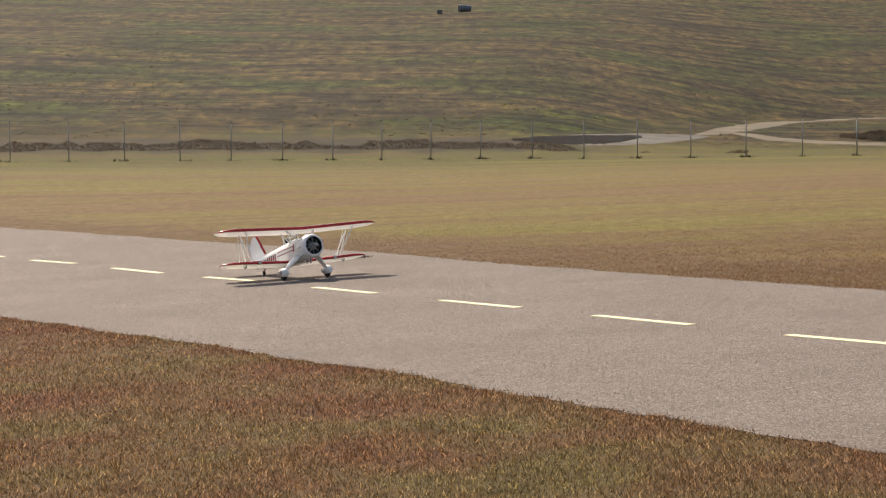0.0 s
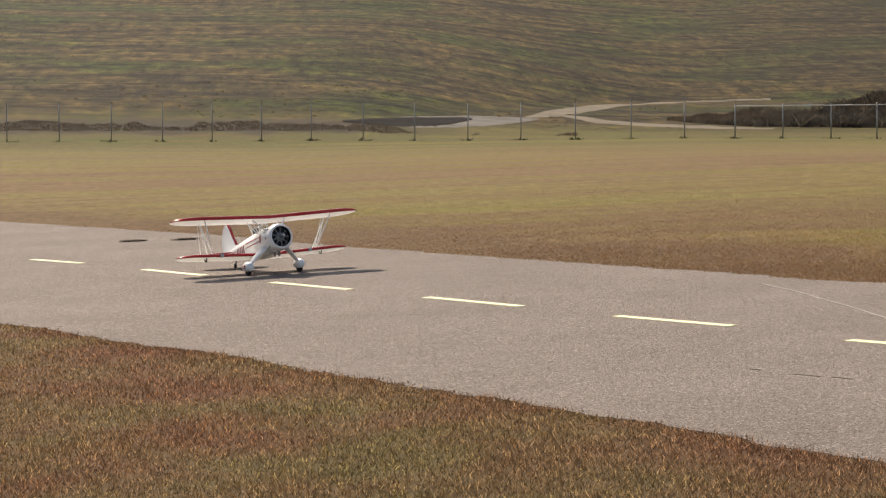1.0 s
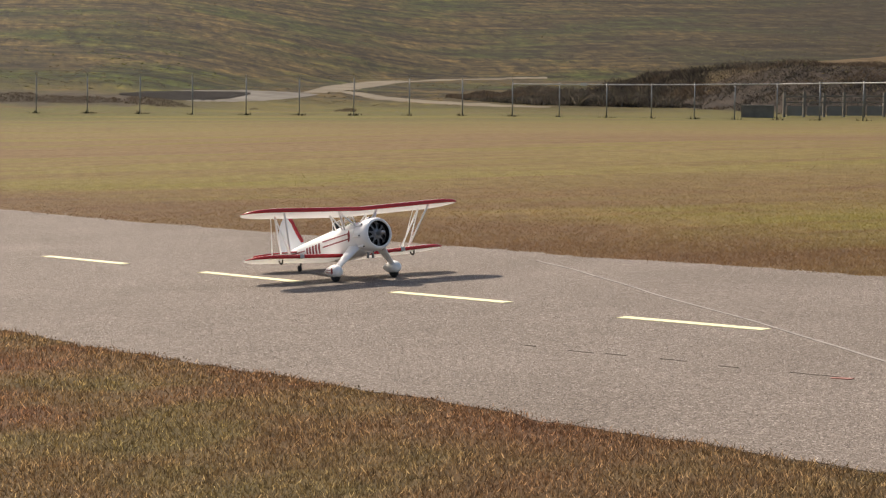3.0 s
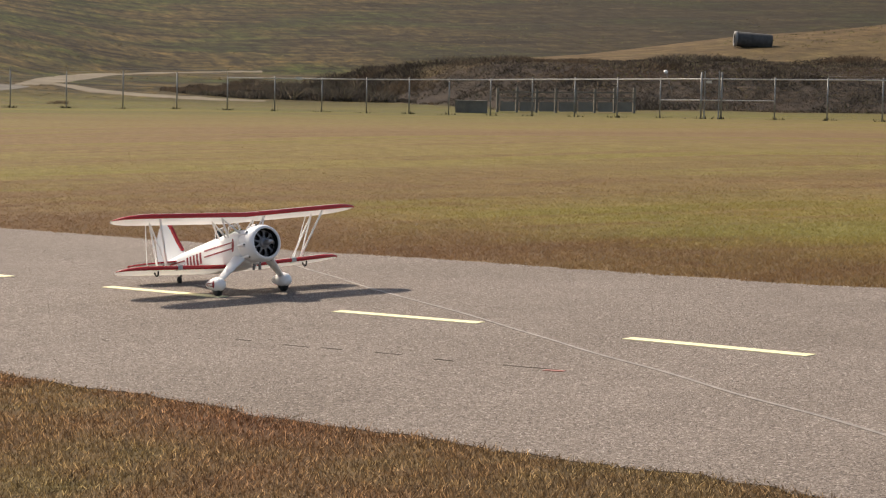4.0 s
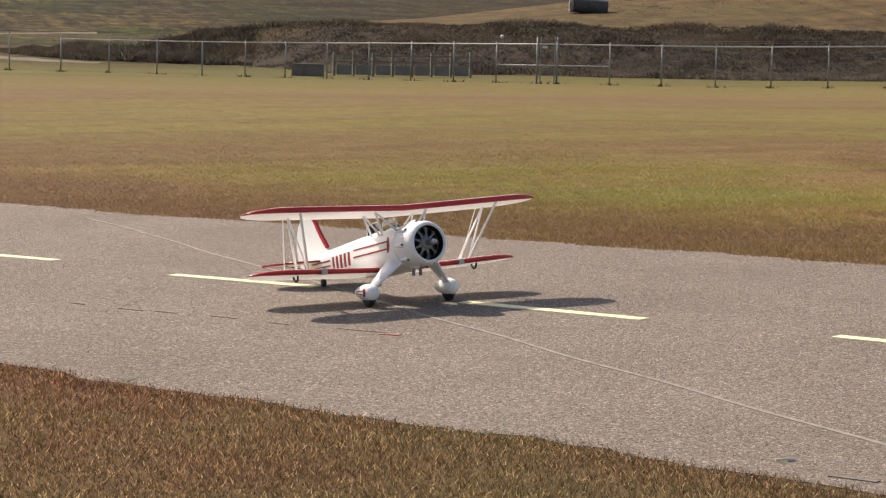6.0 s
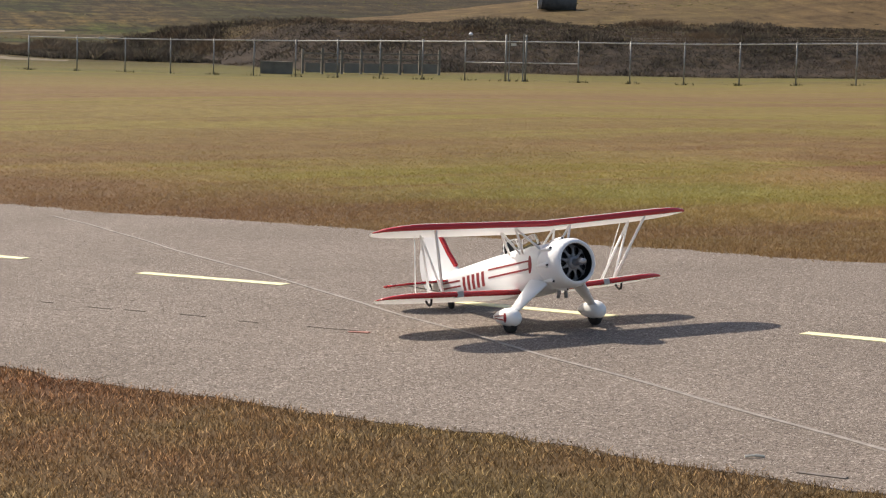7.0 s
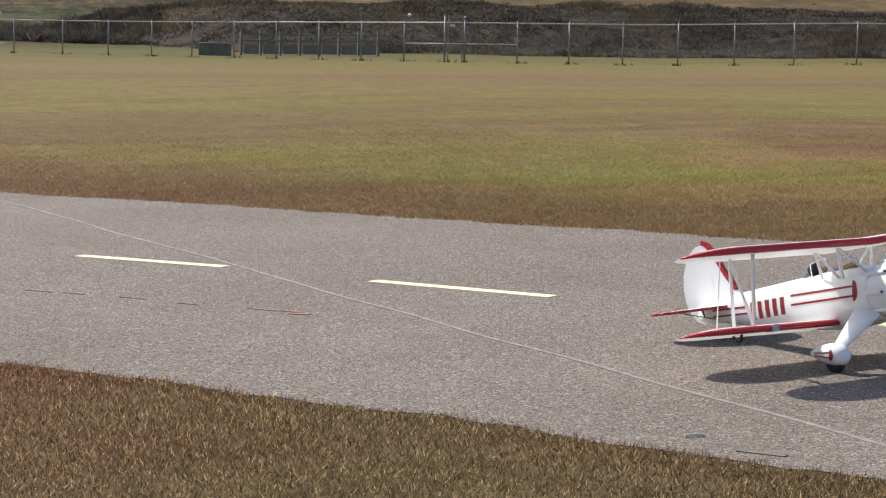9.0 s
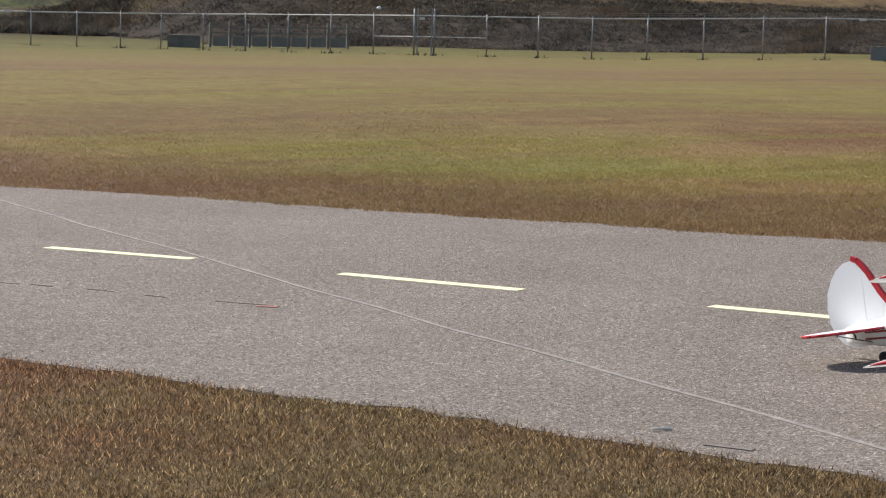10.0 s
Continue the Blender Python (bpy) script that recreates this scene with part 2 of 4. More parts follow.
BRUSH, DRY_BRUSH = brush_material("dead_brush", 0.0), brush_material("dry_brown_brush", 0.55)
WING = Nodes("white_translucent_covering", 0.3)
WING.leafy((0.86, 0.86, 0.85, 1.0), 0.42)
WING = WING.mat
GLASS = Nodes("clear_windscreen", 0.05)
GLASS.bsdf.inputs["Transmission Weight"].default_value = 1.0
GLASS.bsdf.inputs["IOR"].default_value = 1.1
GLASS.color((0.95, 0.97, 0.97))
GLASS = GLASS.mat


# ---- mesh helpers ----
def part(name, bm, material, parent=None, label="", smooth=False):
    me = bpy.data.meshes.new(name)
    bmesh.ops.recalc_face_normals(bm, faces=bm.faces)
    bm.to_mesh(me)
    bm.free()
    me.materials.append(material)
    if smooth:
        for f in me.polygons:
            f.use_smooth = True
    ob = new(name, me)
    ob.parent = parent
    return tagged(ob, label)


def from_arrays(name, verts, faces, material):
    me = bpy.data.meshes.new(name)
    me.from_pydata(verts, [], faces)
    me.materials.append(material)
    return new(name, me)


def add_box(bm, x0, x1, y0, y1, z0, z1, m=None):
    vs = [bm.verts.new((x, y, z)) for x in (x0, x1) for y in (y0, y1) for z in (z0, z1)]
    for f in ((0, 1, 3, 2), (4, 6, 7, 5), (0, 4, 5, 1), (2, 3, 7, 6), (0, 2, 6, 4), (1, 5, 7, 3)):
        bm.faces.new([vs[i] for i in f])
    if m is not None:
        bmesh.ops.transform(bm, matrix=m, verts=vs)
    return vs


def add_loft(bm, rings, close=True, caps=True):
    """Quads between rings of equally many points."""
    made = [[bm.verts.new(p) for p in ring] for ring in rings]
    k = len(made[0])
    for a, b in zip(made, made[1:]):
        for i in range(k if close else k - 1):
            j = (i + 1) % k
            bm.faces.new((a[i], a[j], b[j], b[i]))
    if caps and close:
        bm.faces.new(made[0])
        bm.faces.new(list(reversed(made[-1])))
    return made


def add_tube(bm, a, b, ra, rb=None, seg=8, flat=1.0):
    """A rod from a to b; flat squeezes it across its second axis."""
    a, b = Vector(a), Vector(b)
    rb = ra if rb is None else rb
    d = (b - a).normalized()
    s = Vector((1, 0, 0)) if abs(d.x) < 0.8 else Vector((0, 1, 0))
    u = (s - d * s.dot(d)).normalized()
    w = d.cross(u)
    rings = []
    for c, r in ((a, ra), (b, rb)):
        rings.append([c + u * (r * math.cos(t)) + w * (r * flat * math.sin(t)) for t in (2 * math.pi * i / seg for i in range(seg))])
    add_loft(bm, rings)


def add_lathe(bm, profile, seg=32, m=None):
    """Turns (x, r) pairs about the x axis."""
    rings = [[(x, r * math.cos(t), r * math.sin(t)) for t in (2 * math.pi * i / seg for i in range(seg))] for x, r in profile]
    made = add_loft(bm, rings, caps=False)
    if m is not None:
        bmesh.ops.transform(bm, matrix=m, verts=[v for r in made for v in r])


def smooth01(a, b, x):
    t = min(1.0, max(0.0, (x - a) / (b - a)))
    return t * t * (3 - 2 * t)


# ---- ground ----
BANK = math.tan(radians(1.985))
SINK = 0.004  # the soil lies this far below the asphalt's surface
LEVEL_AZ = [-180, -60, -11, 0, 6, 10, 18, 23, 28, 33, 45, 90, 180]
LEVEL_Z = [0.0, -0.1, -0.33, -0.30, -0.10, 0.02, 0.11, 0.30, 0.41, 0.70, 0.85, 0.4, 0.0]
FENCE_R = [117, 117, 117, 117, 117, 117, 113, 104, 101, 100, 100, 110, 117]
MOUND_AZ = [-180, 13.2, 15.0, 20.0, 23.7, 27.4, 30.0, 35.0, 60.0, 90.0]
MOUND_EL = [0.0, 0.0, 0.30, 0.78, 1.28, 1.68, 2.10, 2.6, 3.2, 0.0]


def terrain(x, y):
    """Height of the ground: banked beside the runway, level at the fence, then mound and hill."""
    r = math.hypot(x, y)
    az = math.degrees(math.atan2(x, y)) if r > 1e-6 else 0.0
    s = smooth01(30, 95, r)
    zf = float(np.interp(az, LEVEL_AZ, LEVEL_Z))
    z = (1 - s) * BANK * min(16.0, max(-14.0, x)) + s * zf - SINK
    if r > 112:
        k = smooth01(1.0, 11.0, az)
        start, rise, z0 = 132 + 55 * k, 0.098 + 0.012 * k, 0.9 + 1.1 * k
        run = smooth01(112, start, r)
        base = z + (z0 - z) * run
        hill = max(0.0, r - start)
        fade = smooth01(70, 110, abs(az - 5))
        h = base + rise * (1 - fade) * (hill if hill < 420 else 420 + (hill - 420) * 0.2)
        el = float(np.interp(az, MOUND_AZ, MOUND_EL))
        if el > 0:
            top = EYE + 172 * math.tan(radians(el))
            face = EYE + 141 * math.tan(radians(min(el, 0.62)))
            k2 = 3.6 * max(0.0, 18.0 - az)
            up = zf + (face - zf) * smooth01(124 + k2, 141 + k2, r)
            up += (top - face) * smooth01(138 + k2, 176 + k2, r)
            up -= (top - z0) * smooth01(182, 240, r)
            h = max(h, up) if r < 240 else h
        z = h + 0.10 * noise.noise((x * 0.13, y * 0.13, 3.0)) * smooth01(118, 135, r)
        if r > 128:
            z += 0.35 * noise.noise((x * 0.03, y * 0.03, 7.0)) * smooth01(128, 160, r)
    return z


def polar(az, r):
    a = radians(az)
    return (r * math.sin(a), r * math.cos(a))


def build_ground():
    azs = [-180 + 6 * i for i in range(27)] + [-18 + 0.5 * i for i in range(120)] + [42 + 6 * i for i in range(23)]
    rs = [0.0]
    r = 1.0
    while r < 2600:
        rs.append(r)
        r *= 1.025 if r < 320 else 1.12
    verts = [(0, 0, terrain(0, 0))]
    for r in rs[1:]:
        for az in azs:
            x, y = polar(az, r)
            verts.append((x, y, terrain(x, y)))
    k = len(azs)
    faces = [(0, 1 + (i + 1) % k, 1 + i) for i in range(k)]
    for j in range(len(rs) - 2):
        a, b = 1 + j * k, 1 + (j + 1) * k
        faces += [(a + i, a + (i + 1) % k, b + (i + 1) % k, b + i) for i in range(k)]
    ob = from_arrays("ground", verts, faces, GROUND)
    for f in ob.data.polygons:
        f.use_smooth = True
    tagged(ob, "dry mown airfield grass rising to a landfill hillside", "ground", kind="structure")


build_ground()

# ---- runway ----
FAR_EDGE = [(-24, 73), (-8.43, 43.99), (-0.91, 29.9), (1.02, 25.7), (4.0, 20.1), (6.2, 16.4), (8.64, 12.5), (13.5, 4.0), (24, -15)]
NEAR_EDGE = [(-31, 70), (-4.14, 21.54), (-1.95, 17.93), (-0.35, 15.16), (1.3, 12.15), (2.55, 9.9), (3.7, 7.8), (4.4, 6.55), (9, -1.7), (17, -16)]
NEAR_EDGE = [(x - 0.05, y - 0.03) for x, y in NEAR_EDGE]


def along(p):
    return p[0] * U[0] + p[1] * U[1]


def across(p):
    return p[0] * V[0] + p[1] * V[1]


def edge(points, s):
    return float(np.interp(s, [along(p) for p in points], [across(p) for p in points]))


def from_axis(s, o, lift=0.0):
    x, y = s * U[0] + o * V[0], s * U[1] + o * V[1]
    return (x, y, terrain(x, y) + lift)


def ragged(s, seed):
    return 0.10 * noise.noise((s * 0.9, seed, 0.0)) + 0.06 * noise.noise((s * 4.1, seed, 5.0)) + 0.03 * noise.noise((s * 13.0, seed, 9.0))


def near_o(s):
    return edge(NEAR_EDGE, s) + ragged(s, 1.7)


def far_o(s):
    return edge(FAR_EDGE, s) + ragged(s, 8.3)


def build_runway():
    verts, faces, cols = [], [], 12
    ss = [-62 + 0.5 * i for i in range(60)] + [-32 + 0.08 * i for i in range(425)] + [2.0 + 0.5 * i for i in range(40)]
    for s in ss:
        a, b = near_o(s), far_o(s)
        row = [from_axis(s, a, -0.03)] + [from_axis(s, a + (b - a) * i / (cols - 1), SINK) for i in range(cols)] + [from_axis(s, b, -0.03)]
        verts += row
    k = cols + 2
    for j in range(len(ss) - 1):
        for i in range(k - 1):
            faces.append((j * k + i, (j + 1) * k + i, (j + 1) * k + i + 1, j * k + i + 1))
    ob = from_arrays("runway", verts, faces, ASPHALT)
    tagged(ob, "worn light grey asphalt runway with ragged grass edges", "runway", kind="structure")


build_runway()


def strip(name, p, q, width, material, label, category, lift=SINK + 0.004, steps=8, wander=0.0, thick=0.004):
    """A painted or sealed line on the runway from p to q, following its surface."""
    p, q = Vector(p), Vector(q)
    d = (q - p).normalized()
    w = Vector((-d.y, d.x)) * (width / 2)
    bm = bmesh.new()
    rings = []
    for i in range(steps + 1):
        c = p + (q - p) * (i / steps)
        c = c + Vector((-d.y, d.x)) * (wander * noise.noise((c.x * 0.8, c.y * 0.8, width)))
        g = 1 + 0.10 * noise.noise((c.x * 5, c.y * 5, 2.0))
        a, b = c - w * g, c + w * g
        za, zb = terrain(a.x, a.y) + lift, terrain(b.x, b.y) + lift
        rings.append([(a.x, a.y, za - thick), (b.x, b.y, zb - thick), (b.x, b.y, zb), (a.x, a.y, za)])
    add_loft(bm, rings)
    return tagged(part(name, bm, material), label, category, kind="structure")


DASHES = [((1.23, 18.93), (1.91, 17.71)), ((2.47, 16.64), (3.13, 15.56)), ((3.62, 14.41), (4.29, 13.39)), ((4.82, 12.36), (5.47, 11.24)), ((6.06, 10.29), (6.70, 9.16))]
DASHES += [((-0.03, 21.21), (0.66, 20.0)), ((-1.33, 23.63), (-0.66, 22.42)), ((-2.69, 26.02), (-2.05, 25.0)), ((-4.08, 28.53), (-3.30, 27.08)), ((-5.55, 31.18), (-4.76, 29.91))]
for i in range(1, 5):
    DASHES.append(((-5.55 - 1.35 * i, 31.18 + 2.5 * i), (-4.82 - 1.35 * i, 29.91 + 2.5 * i)))
for i in range(1, 4):
    DASHES.append(((6.06 + 1.22 * i, 10.29 - 2.1 * i), (6.70 + 1.22 * i, 9.16 - 2.1 * i)))
DASHES = [((a[0] * 0.988 + b[0] * 0.012, a[1] * 0.988 + b[1] * 0.012), (b[0] * 0.982 + a[0] * 0.018, b[1] * 0.982 + a[1] * 0.018)) for a, b in DASHES]
for a, b in DASHES:
    ob = strip("centre_line_dash", a, b, 0.10, PAINT, "pale yellow painted centre line dash on asphalt", "road marking")
    tagged(ob, group="centre line dashes")


# ---- biplane ----
PITCH = Matrix.Rotation(radians(-10.0), 4, "Y")


def build_biplane():
    plane = tagged(new("biplane"), "white and red radio-controlled model biplane taxiing on the runway", "model airplane")

    def p(name, bm, material, parent=plane, label="", smooth=True, level=True):
        if level:
            bmesh.ops.transform(bm, matrix=PITCH, verts=bm.verts)
        return part(name, bm, material, parent, label, smooth)

    # fuselage: half width, centre height and half height along x
    FX = [-1.19, -1.08, -0.88, -0.65, -0.42, -0.20, 0.00, 0.12]
    FW = [0.010, 0.026, 0.052, 0.078, 0.098, 0.110, 0.116, 0.117]
    FT = [0.345, 0.360, 0.385, 0.405, 0.424, 0.440, 0.445, 0.444]
    FB = [0.275, 0.262, 0.236, 0.208, 0.184, 0.172, 0.180, 0.208]

    def section(x):
        w, t, b = (float(np.interp(x, FX, q)) for q in (FW, FT, FB))
        return w, (t + b) / 2, (t - b) / 2

    def side(x, z, off=0.0):
        w, c, h = section(x)
        k = min(0.999, abs((z - c) / h))
        return w * (1 - k ** 2.6) ** (1 / 2.6) + off

    bm = bmesh.new()
    rings = []
    for i in range(33):
        x = -1.19 + 1.31 * i / 32
        w, c, h = section(x)
        ring = []
        for j in range(24):
            t = 2 * math.pi * j / 24
            ct, st = math.cos(t), math.sin(t)
            ring.append((x, w * math.copysign(abs(ct) ** (2 / 2.6), ct), c + h * math.copysign(abs(st) ** (2 / 2.6), st)))
        rings.append(ring)
    add_loft(bm, rings)
    fuselage = p("fuselage", bm, WHITE)

    # cowling
    hub_z = 0.327
    at = Matrix.Translation((0, 0, hub_z))
    bm = bmesh.new()
    add_lathe(bm, [(0.085, 0.100), (0.090, 0.120), (0.13, 0.127), (0.20, 0.129), (0.250, 0.126), (0.278, 0.117), (0.288, 0.107),
                   (0.285, 0.100), (0.270, 0.097), (0.18, 0.098), (0.12, 0.098)], 40, at)
    # added black lining: the shade inside the cowling is put into its colour
    cowl = p("cowling", bm, WHITE)
    bm = bmesh.new()
    add_lathe(bm, [(0.276, 0.0985), (0.268, 0.0955), (0.18, 0.0965), (0.125, 0.0965), (0.125, 0.099), (0.18, 0.0975)], 40, at)
    p("cowl_shade_liner", bm, LINER, cowl, "black lining added to darken the inside of the cowling")
    for k in range(9):
        a = 2 * math.pi * (k + 0.5) / 9
        c, s = math.cos(a), math.sin(a)
        rings = []
        for x, r in ((0.086, 0.003), (0.125, 0.009), (0.170, 0.014), (0.200, 0.0155), (0.206, 0.013)):
            rings.append([(x, c * 0.127 - s * r * math.cos(t) + c * r * 0.9 * math.sin(t), hub_z + s * 0.127 + c * r * math.cos(t) + s * r * 0.9 * math.sin(t))
                          for t in (2 * math.pi * i / 8 for i in range(8))])
        b2 = bmesh.new()
        add_loft(b2, rings)
        p("rocker_blister", b2, WHITE, cowl)
        b3 = bmesh.new()
        add_tube(b3, (0.203, c * 0.134, hub_z + s * 0.134), (0.2085, c * 0.134, hub_z + s * 0.134), 0.006, 0.0055, 8)
        p("blister_opening", b3, BLACK, cowl)
    # engine
    bm = bmesh.new()
    add_lathe(bm, [(0.12, 0.001), (0.12, 0.096), (0.165, 0.094), (0.165, 0.030), (0.21, 0.038), (0.245, 0.033), (0.262, 0.020), (0.262, 0.001)], 28, at)
    engine = p("engine", bm, LINER)
    # scalloped grey front plate with nine oval openings, a dark cylinder behind each
    bm = bmesh.new()
    steps = 9 * 20
    rows = []
    for i in range(steps):
        a = 2 * math.pi * i / steps
        off = ((i % 20) - 10) * 2 * math.pi / steps * 0.064
        k = max(0.0, 1 - (off / 0.0178) ** 2) ** 0.5
        mid = 0.065
        radii = (0.022, mid - 0.026 * k, mid + 0.026 * k, 0.0945 - 0.006 * k)
        ring = []
        for r in radii:
            x = 0.252 - 0.020 * (r / 0.095) ** 2
            ring.append([bm.verts.new((x - d, r * math.cos(a), hub_z + r * math.sin(a))) for d in (0.0, 0.010)])
        rows.append((ring, k > 0))
    for i in range(steps):
        (p0, h0), (p1, h1) = rows[i], rows[(i + 1) % steps]
        for q in (0, 2):
            bm.faces.new((p0[q][0], p1[q][0], p1[q + 1][0], p0[q + 1][0]))
        if h0 or h1:
            for q in (1, 2):
                bm.faces.new((p0[q][0], p1[q][0], p1[q][1], p0[q][1]))
    loose = [v for v in bm.verts if not v.link_faces]
    bmesh.ops.delete(bm, geom=loose, context="VERTS")
    bmesh.ops.remove_doubles(bm, verts=bm.verts, dist=0.0002)
    p("front_plate", bm, DARKMETAL, engine, "scalloped grey metal plate with oval openings", smooth=False)
    for k in range(9):
        a = 2 * math.pi * (k + 0.5) / 9
        c, s = math.cos(a), math.sin(a)
        b2 = bmesh.new()
        for q in range(5):
            r0 = 0.036 + q * 0.011
            add_tube(b2, (0.208, c * r0, hub_z + s * r0), (0.208, c * (r0 + 0.007), hub_z + s * (r0 + 0.007)), 0.017, 0.017 if q < 3 else 0.012, 12)
        add_tube(b2, (0.208, c * 0.030, hub_z + s * 0.030), (0.208, c * 0.093, hub_z + s * 0.093), 0.012, 0.009, 8)
        p("cylinder", b2, BLACK, engine)
    bm = bmesh.new()
    add_lathe(bm, [(0.236, 0.036), (0.256, 0.034), (0.264, 0.026), (0.266, 0.001)], 24, at)
    p("crankcase", bm, GREY, engine, "grey rounded crankcase")
    bm = bmesh.new()
    add_lathe(bm, [(0.255, 0.001), (0.255, 0.018), (0.290, 0.020), (0.318, 0.020), (0.338, 0.015), (0.352, 0.012), (0.356, 0.001)], 20, at)
    p("propeller_hub", bm, STEEL, label="bare metal propeller hub")

    # wings
    FOIL = [(0.0, 0.0), (0.006, 0.022), (0.03, 0.048), (0.10, 0.080), (0.25, 0.100), (0.45, 0.092), (0.70, 0.058), (1.0, 0.004),
            (1.0, -0.004), (0.70, -0.020), (0.45, -0.032), (0.25, -0.036), (0.10, -0.032), (0.03, -0.022), (0.006, -0.012)]

    def station(y, b, chord, le, z0, dihedral, sweep=0.0):
        f = abs(y) / b
        k = 0.0 if f < 0.72 else (f - 0.72) / 0.28
        lead = le - sweep * abs(y) - chord * 0.46 * (1 - math.sqrt(max(0.0, 1 - k ** 2.3)))
        trail = le - sweep * abs(y) - chord + chord * 0.50 * (1 - math.sqrt(max(0.0, 1 - k ** 2.0)))
        return lead, max(0.006, lead - trail), z0 + math.tan(radians(dihedral)) * abs(y)

    def wing(name, y0, y1, b, chord, le, z0, dihedral, parent=plane, thick=1.0):
        n_st = 30 if y0 < 0 < y1 else 22
        ys = []
        for i in range(n_st + 1):
            t = i / n_st
            ys.append((y0 + y1) / 2 - (y1 - y0) / 2 * math.cos(math.pi * t) if y0 < 0 < y1 else (y0 + (y1 - y0) * math.sin(math.pi / 2 * t)))
        bm, trim = bmesh.new(), bmesh.new()
        rings, front = [], []
        for y in ys:
            yy = max(-b * 0.9995, min(b * 0.9995, y))
            lead, c, z = station(yy, b, chord, le, z0, dihedral)
            th = c * thick * (0.55 + 0.45 * min(1, c / chord))
            tilt = lambda q: [(a, b, d + (a - lead + 0.42 * c) * INC) for a, b, d in q]
            rings.append(tilt([(lead - c * u, y, z + th * v) for u, v in FOIL]))
            cut = min(0.9, 0.021 / c)
            e = 0.0016
            row = [(lead - c * cut, y, z + th * 0.083 * min(1, (cut / 0.12)) ** 0.5 + e), (lead - c * cut * 0.35, y, z + th * 0.056 + e), (lead - c * 0.01 + e, y, z + th * 0.026 + e), (lead + e, y, z),
                   (lead - c * 0.01 + e, y, z - th * 0.014 - e), (lead - c * cut * 0.35, y, z - th * 0.027 - e), (lead - c * cut * 0.8, y, z - th * 0.034 - e)]
            front.append(tilt(row + [(lead - c * cut * 0.5, y, z)]))
        add_loft(bm, rings)
        ob = p(name, bm, WING, parent)
        add_loft(trim, front)
        p("leading_edge", trim, RED, ob, "glossy red leading edge band")
        return ob

    INC = math.tan(radians(5.0))
    UB, UC, UL, UZ, UD = 0.970, 0.30, 0.056, 0.5350, 1.9
    LB, LC, LL, LZ, LD = 0.892, 0.265, -0.129, 0.1955, 2.4
    upper = wing("upper_wing", -UB, UB, UB, UC, UL, UZ, UD)
    for sgn, nm in ((-1, "lower_wing"), (1, "lower_wing")):
        lw = wing(nm, sgn * 0.085, sgn * LB, LB, LC, LL, LZ, LD)
        # strut fitting band and aileron horn under the wing
        b2 = bmesh.new()
        lead, c, z = station(sgn * 0.46, LB, LC, LL, LZ, LD)
        add_box(b2, lead - 0.05, lead + 0.004, sgn * 0.46 - 0.017, sgn * 0.46 + 0.017, z - 0.004, z + 0.027)
        p("landing_light", b2, FAIRING, lw, "small grey light fairing on the leading edge", smooth=False)
        b2 = bmesh.new()
        y = sgn * 0.60
        lead, c, z = station(y, LB, LC, LL, LZ, LD)
        pts = [(lead - 0.06, y, z + 0.0), (lead - 0.070, y, z - 0.032), (lead - 0.09, y, z - 0.038), (lead - 0.11, y, z - 0.024), (lead - 0.12, y, z - 0.006)]
        for a, b in zip(pts, pts[1:]):
            add_tube(b2, a, b, 0.006, 0.006, 6)
        p("tie_down_loop", b2, BLACK, lw, "black tie-down loop under the wing")

    # interplane N struts
    for sgn in (-1, 1):
        y0, y1 = sgn * 0.54, sgn * 0.655
        lu, cu, zu = station(y1, UB, UC, UL, UZ, UD)
        ll, cl, zl = station(y0, LB, LC, LL, LZ, LD)
        ft, rt = (lu - 0.045, y1, zu + 0.002), (lu - 0.20, y1, zu - 0.010)
        fb, rb = (ll - 0.045, y0, zl + 0.022), (ll - 0.18, y0, zl + 0.008)
        for a, b, r in ((fb, ft, 0.011), (rb, rt, 0.010), (fb, rt, 0.009)):
            b2 = bmesh.new()
            add_tube(b2, a, b, r, r, 10, 0.5)
            p("interplane_strut", b2, WHITE)
        # thin rod that joins the ailerons of both wings
        b2 = bmesh.new()
        lu2, cu2, zu2 = station(sgn * 0.70, UB, UC, UL, UZ, UD)
        ll2, cl2, zl2 = station(sgn * 0.62, LB, LC, LL, LZ, LD)
        add_tube(b2, (ll2 - cl2 + 0.02, sgn * 0.59, zl2 - 0.012), (lu2 - cu2 + 0.03, sgn * 0.65, zu2 - 0.012), 0.003, 0.003, 6)
        p("aileron_rod", b2, WHITE)
        # cabane struts
        lu, cu, zu = station(sgn * 0.15, UB, UC, UL, UZ, UD)
        tops = ((lu - 0.05, sgn * 0.17, zu - 0.004), (lu - 0.20, sgn * 0.17, zu - 0.002))
        for a, b in (((0.08, sgn * 0.085, 0.42), tops[0]), ((-0.06, sgn * 0.098, 0.405), tops[0]), ((-0.085, sgn * 0.098, 0.405), tops[1]), ((-0.20, sgn * 0.09, 0.41), tops[1])):
            b2 = bmesh.new()
            add_tube(b2, a, b, 0.009, 0.009, 8, 0.55)
            p("cabane_strut", b2, WHITE)

    # cockpits and windscreens
    for x, r in ((-0.13, 0.058), (-0.315, 0.056)):
        w, c, h = section(x)
        b2 = bmesh.new()
        rings = []
        for k, (rr, dz) in enumerate(((1.0, 0.010), (1.14, 0.004), (1.05, -0.012), (0.9, -0.02))):
            rings.append([(x + 0.075 * rr * math.cos(t), r * rr * math.sin(t), c + h + dz - 0.028 * abs(math.sin(t)) ** 2) for t in (2 * math.pi * i / 24 for i in range(24))])
        add_loft(b2, rings)
        p("cockpit_coaming", b2, BLACK, fuselage, "black cockpit opening with padded rim")
        b2 = bmesh.new()
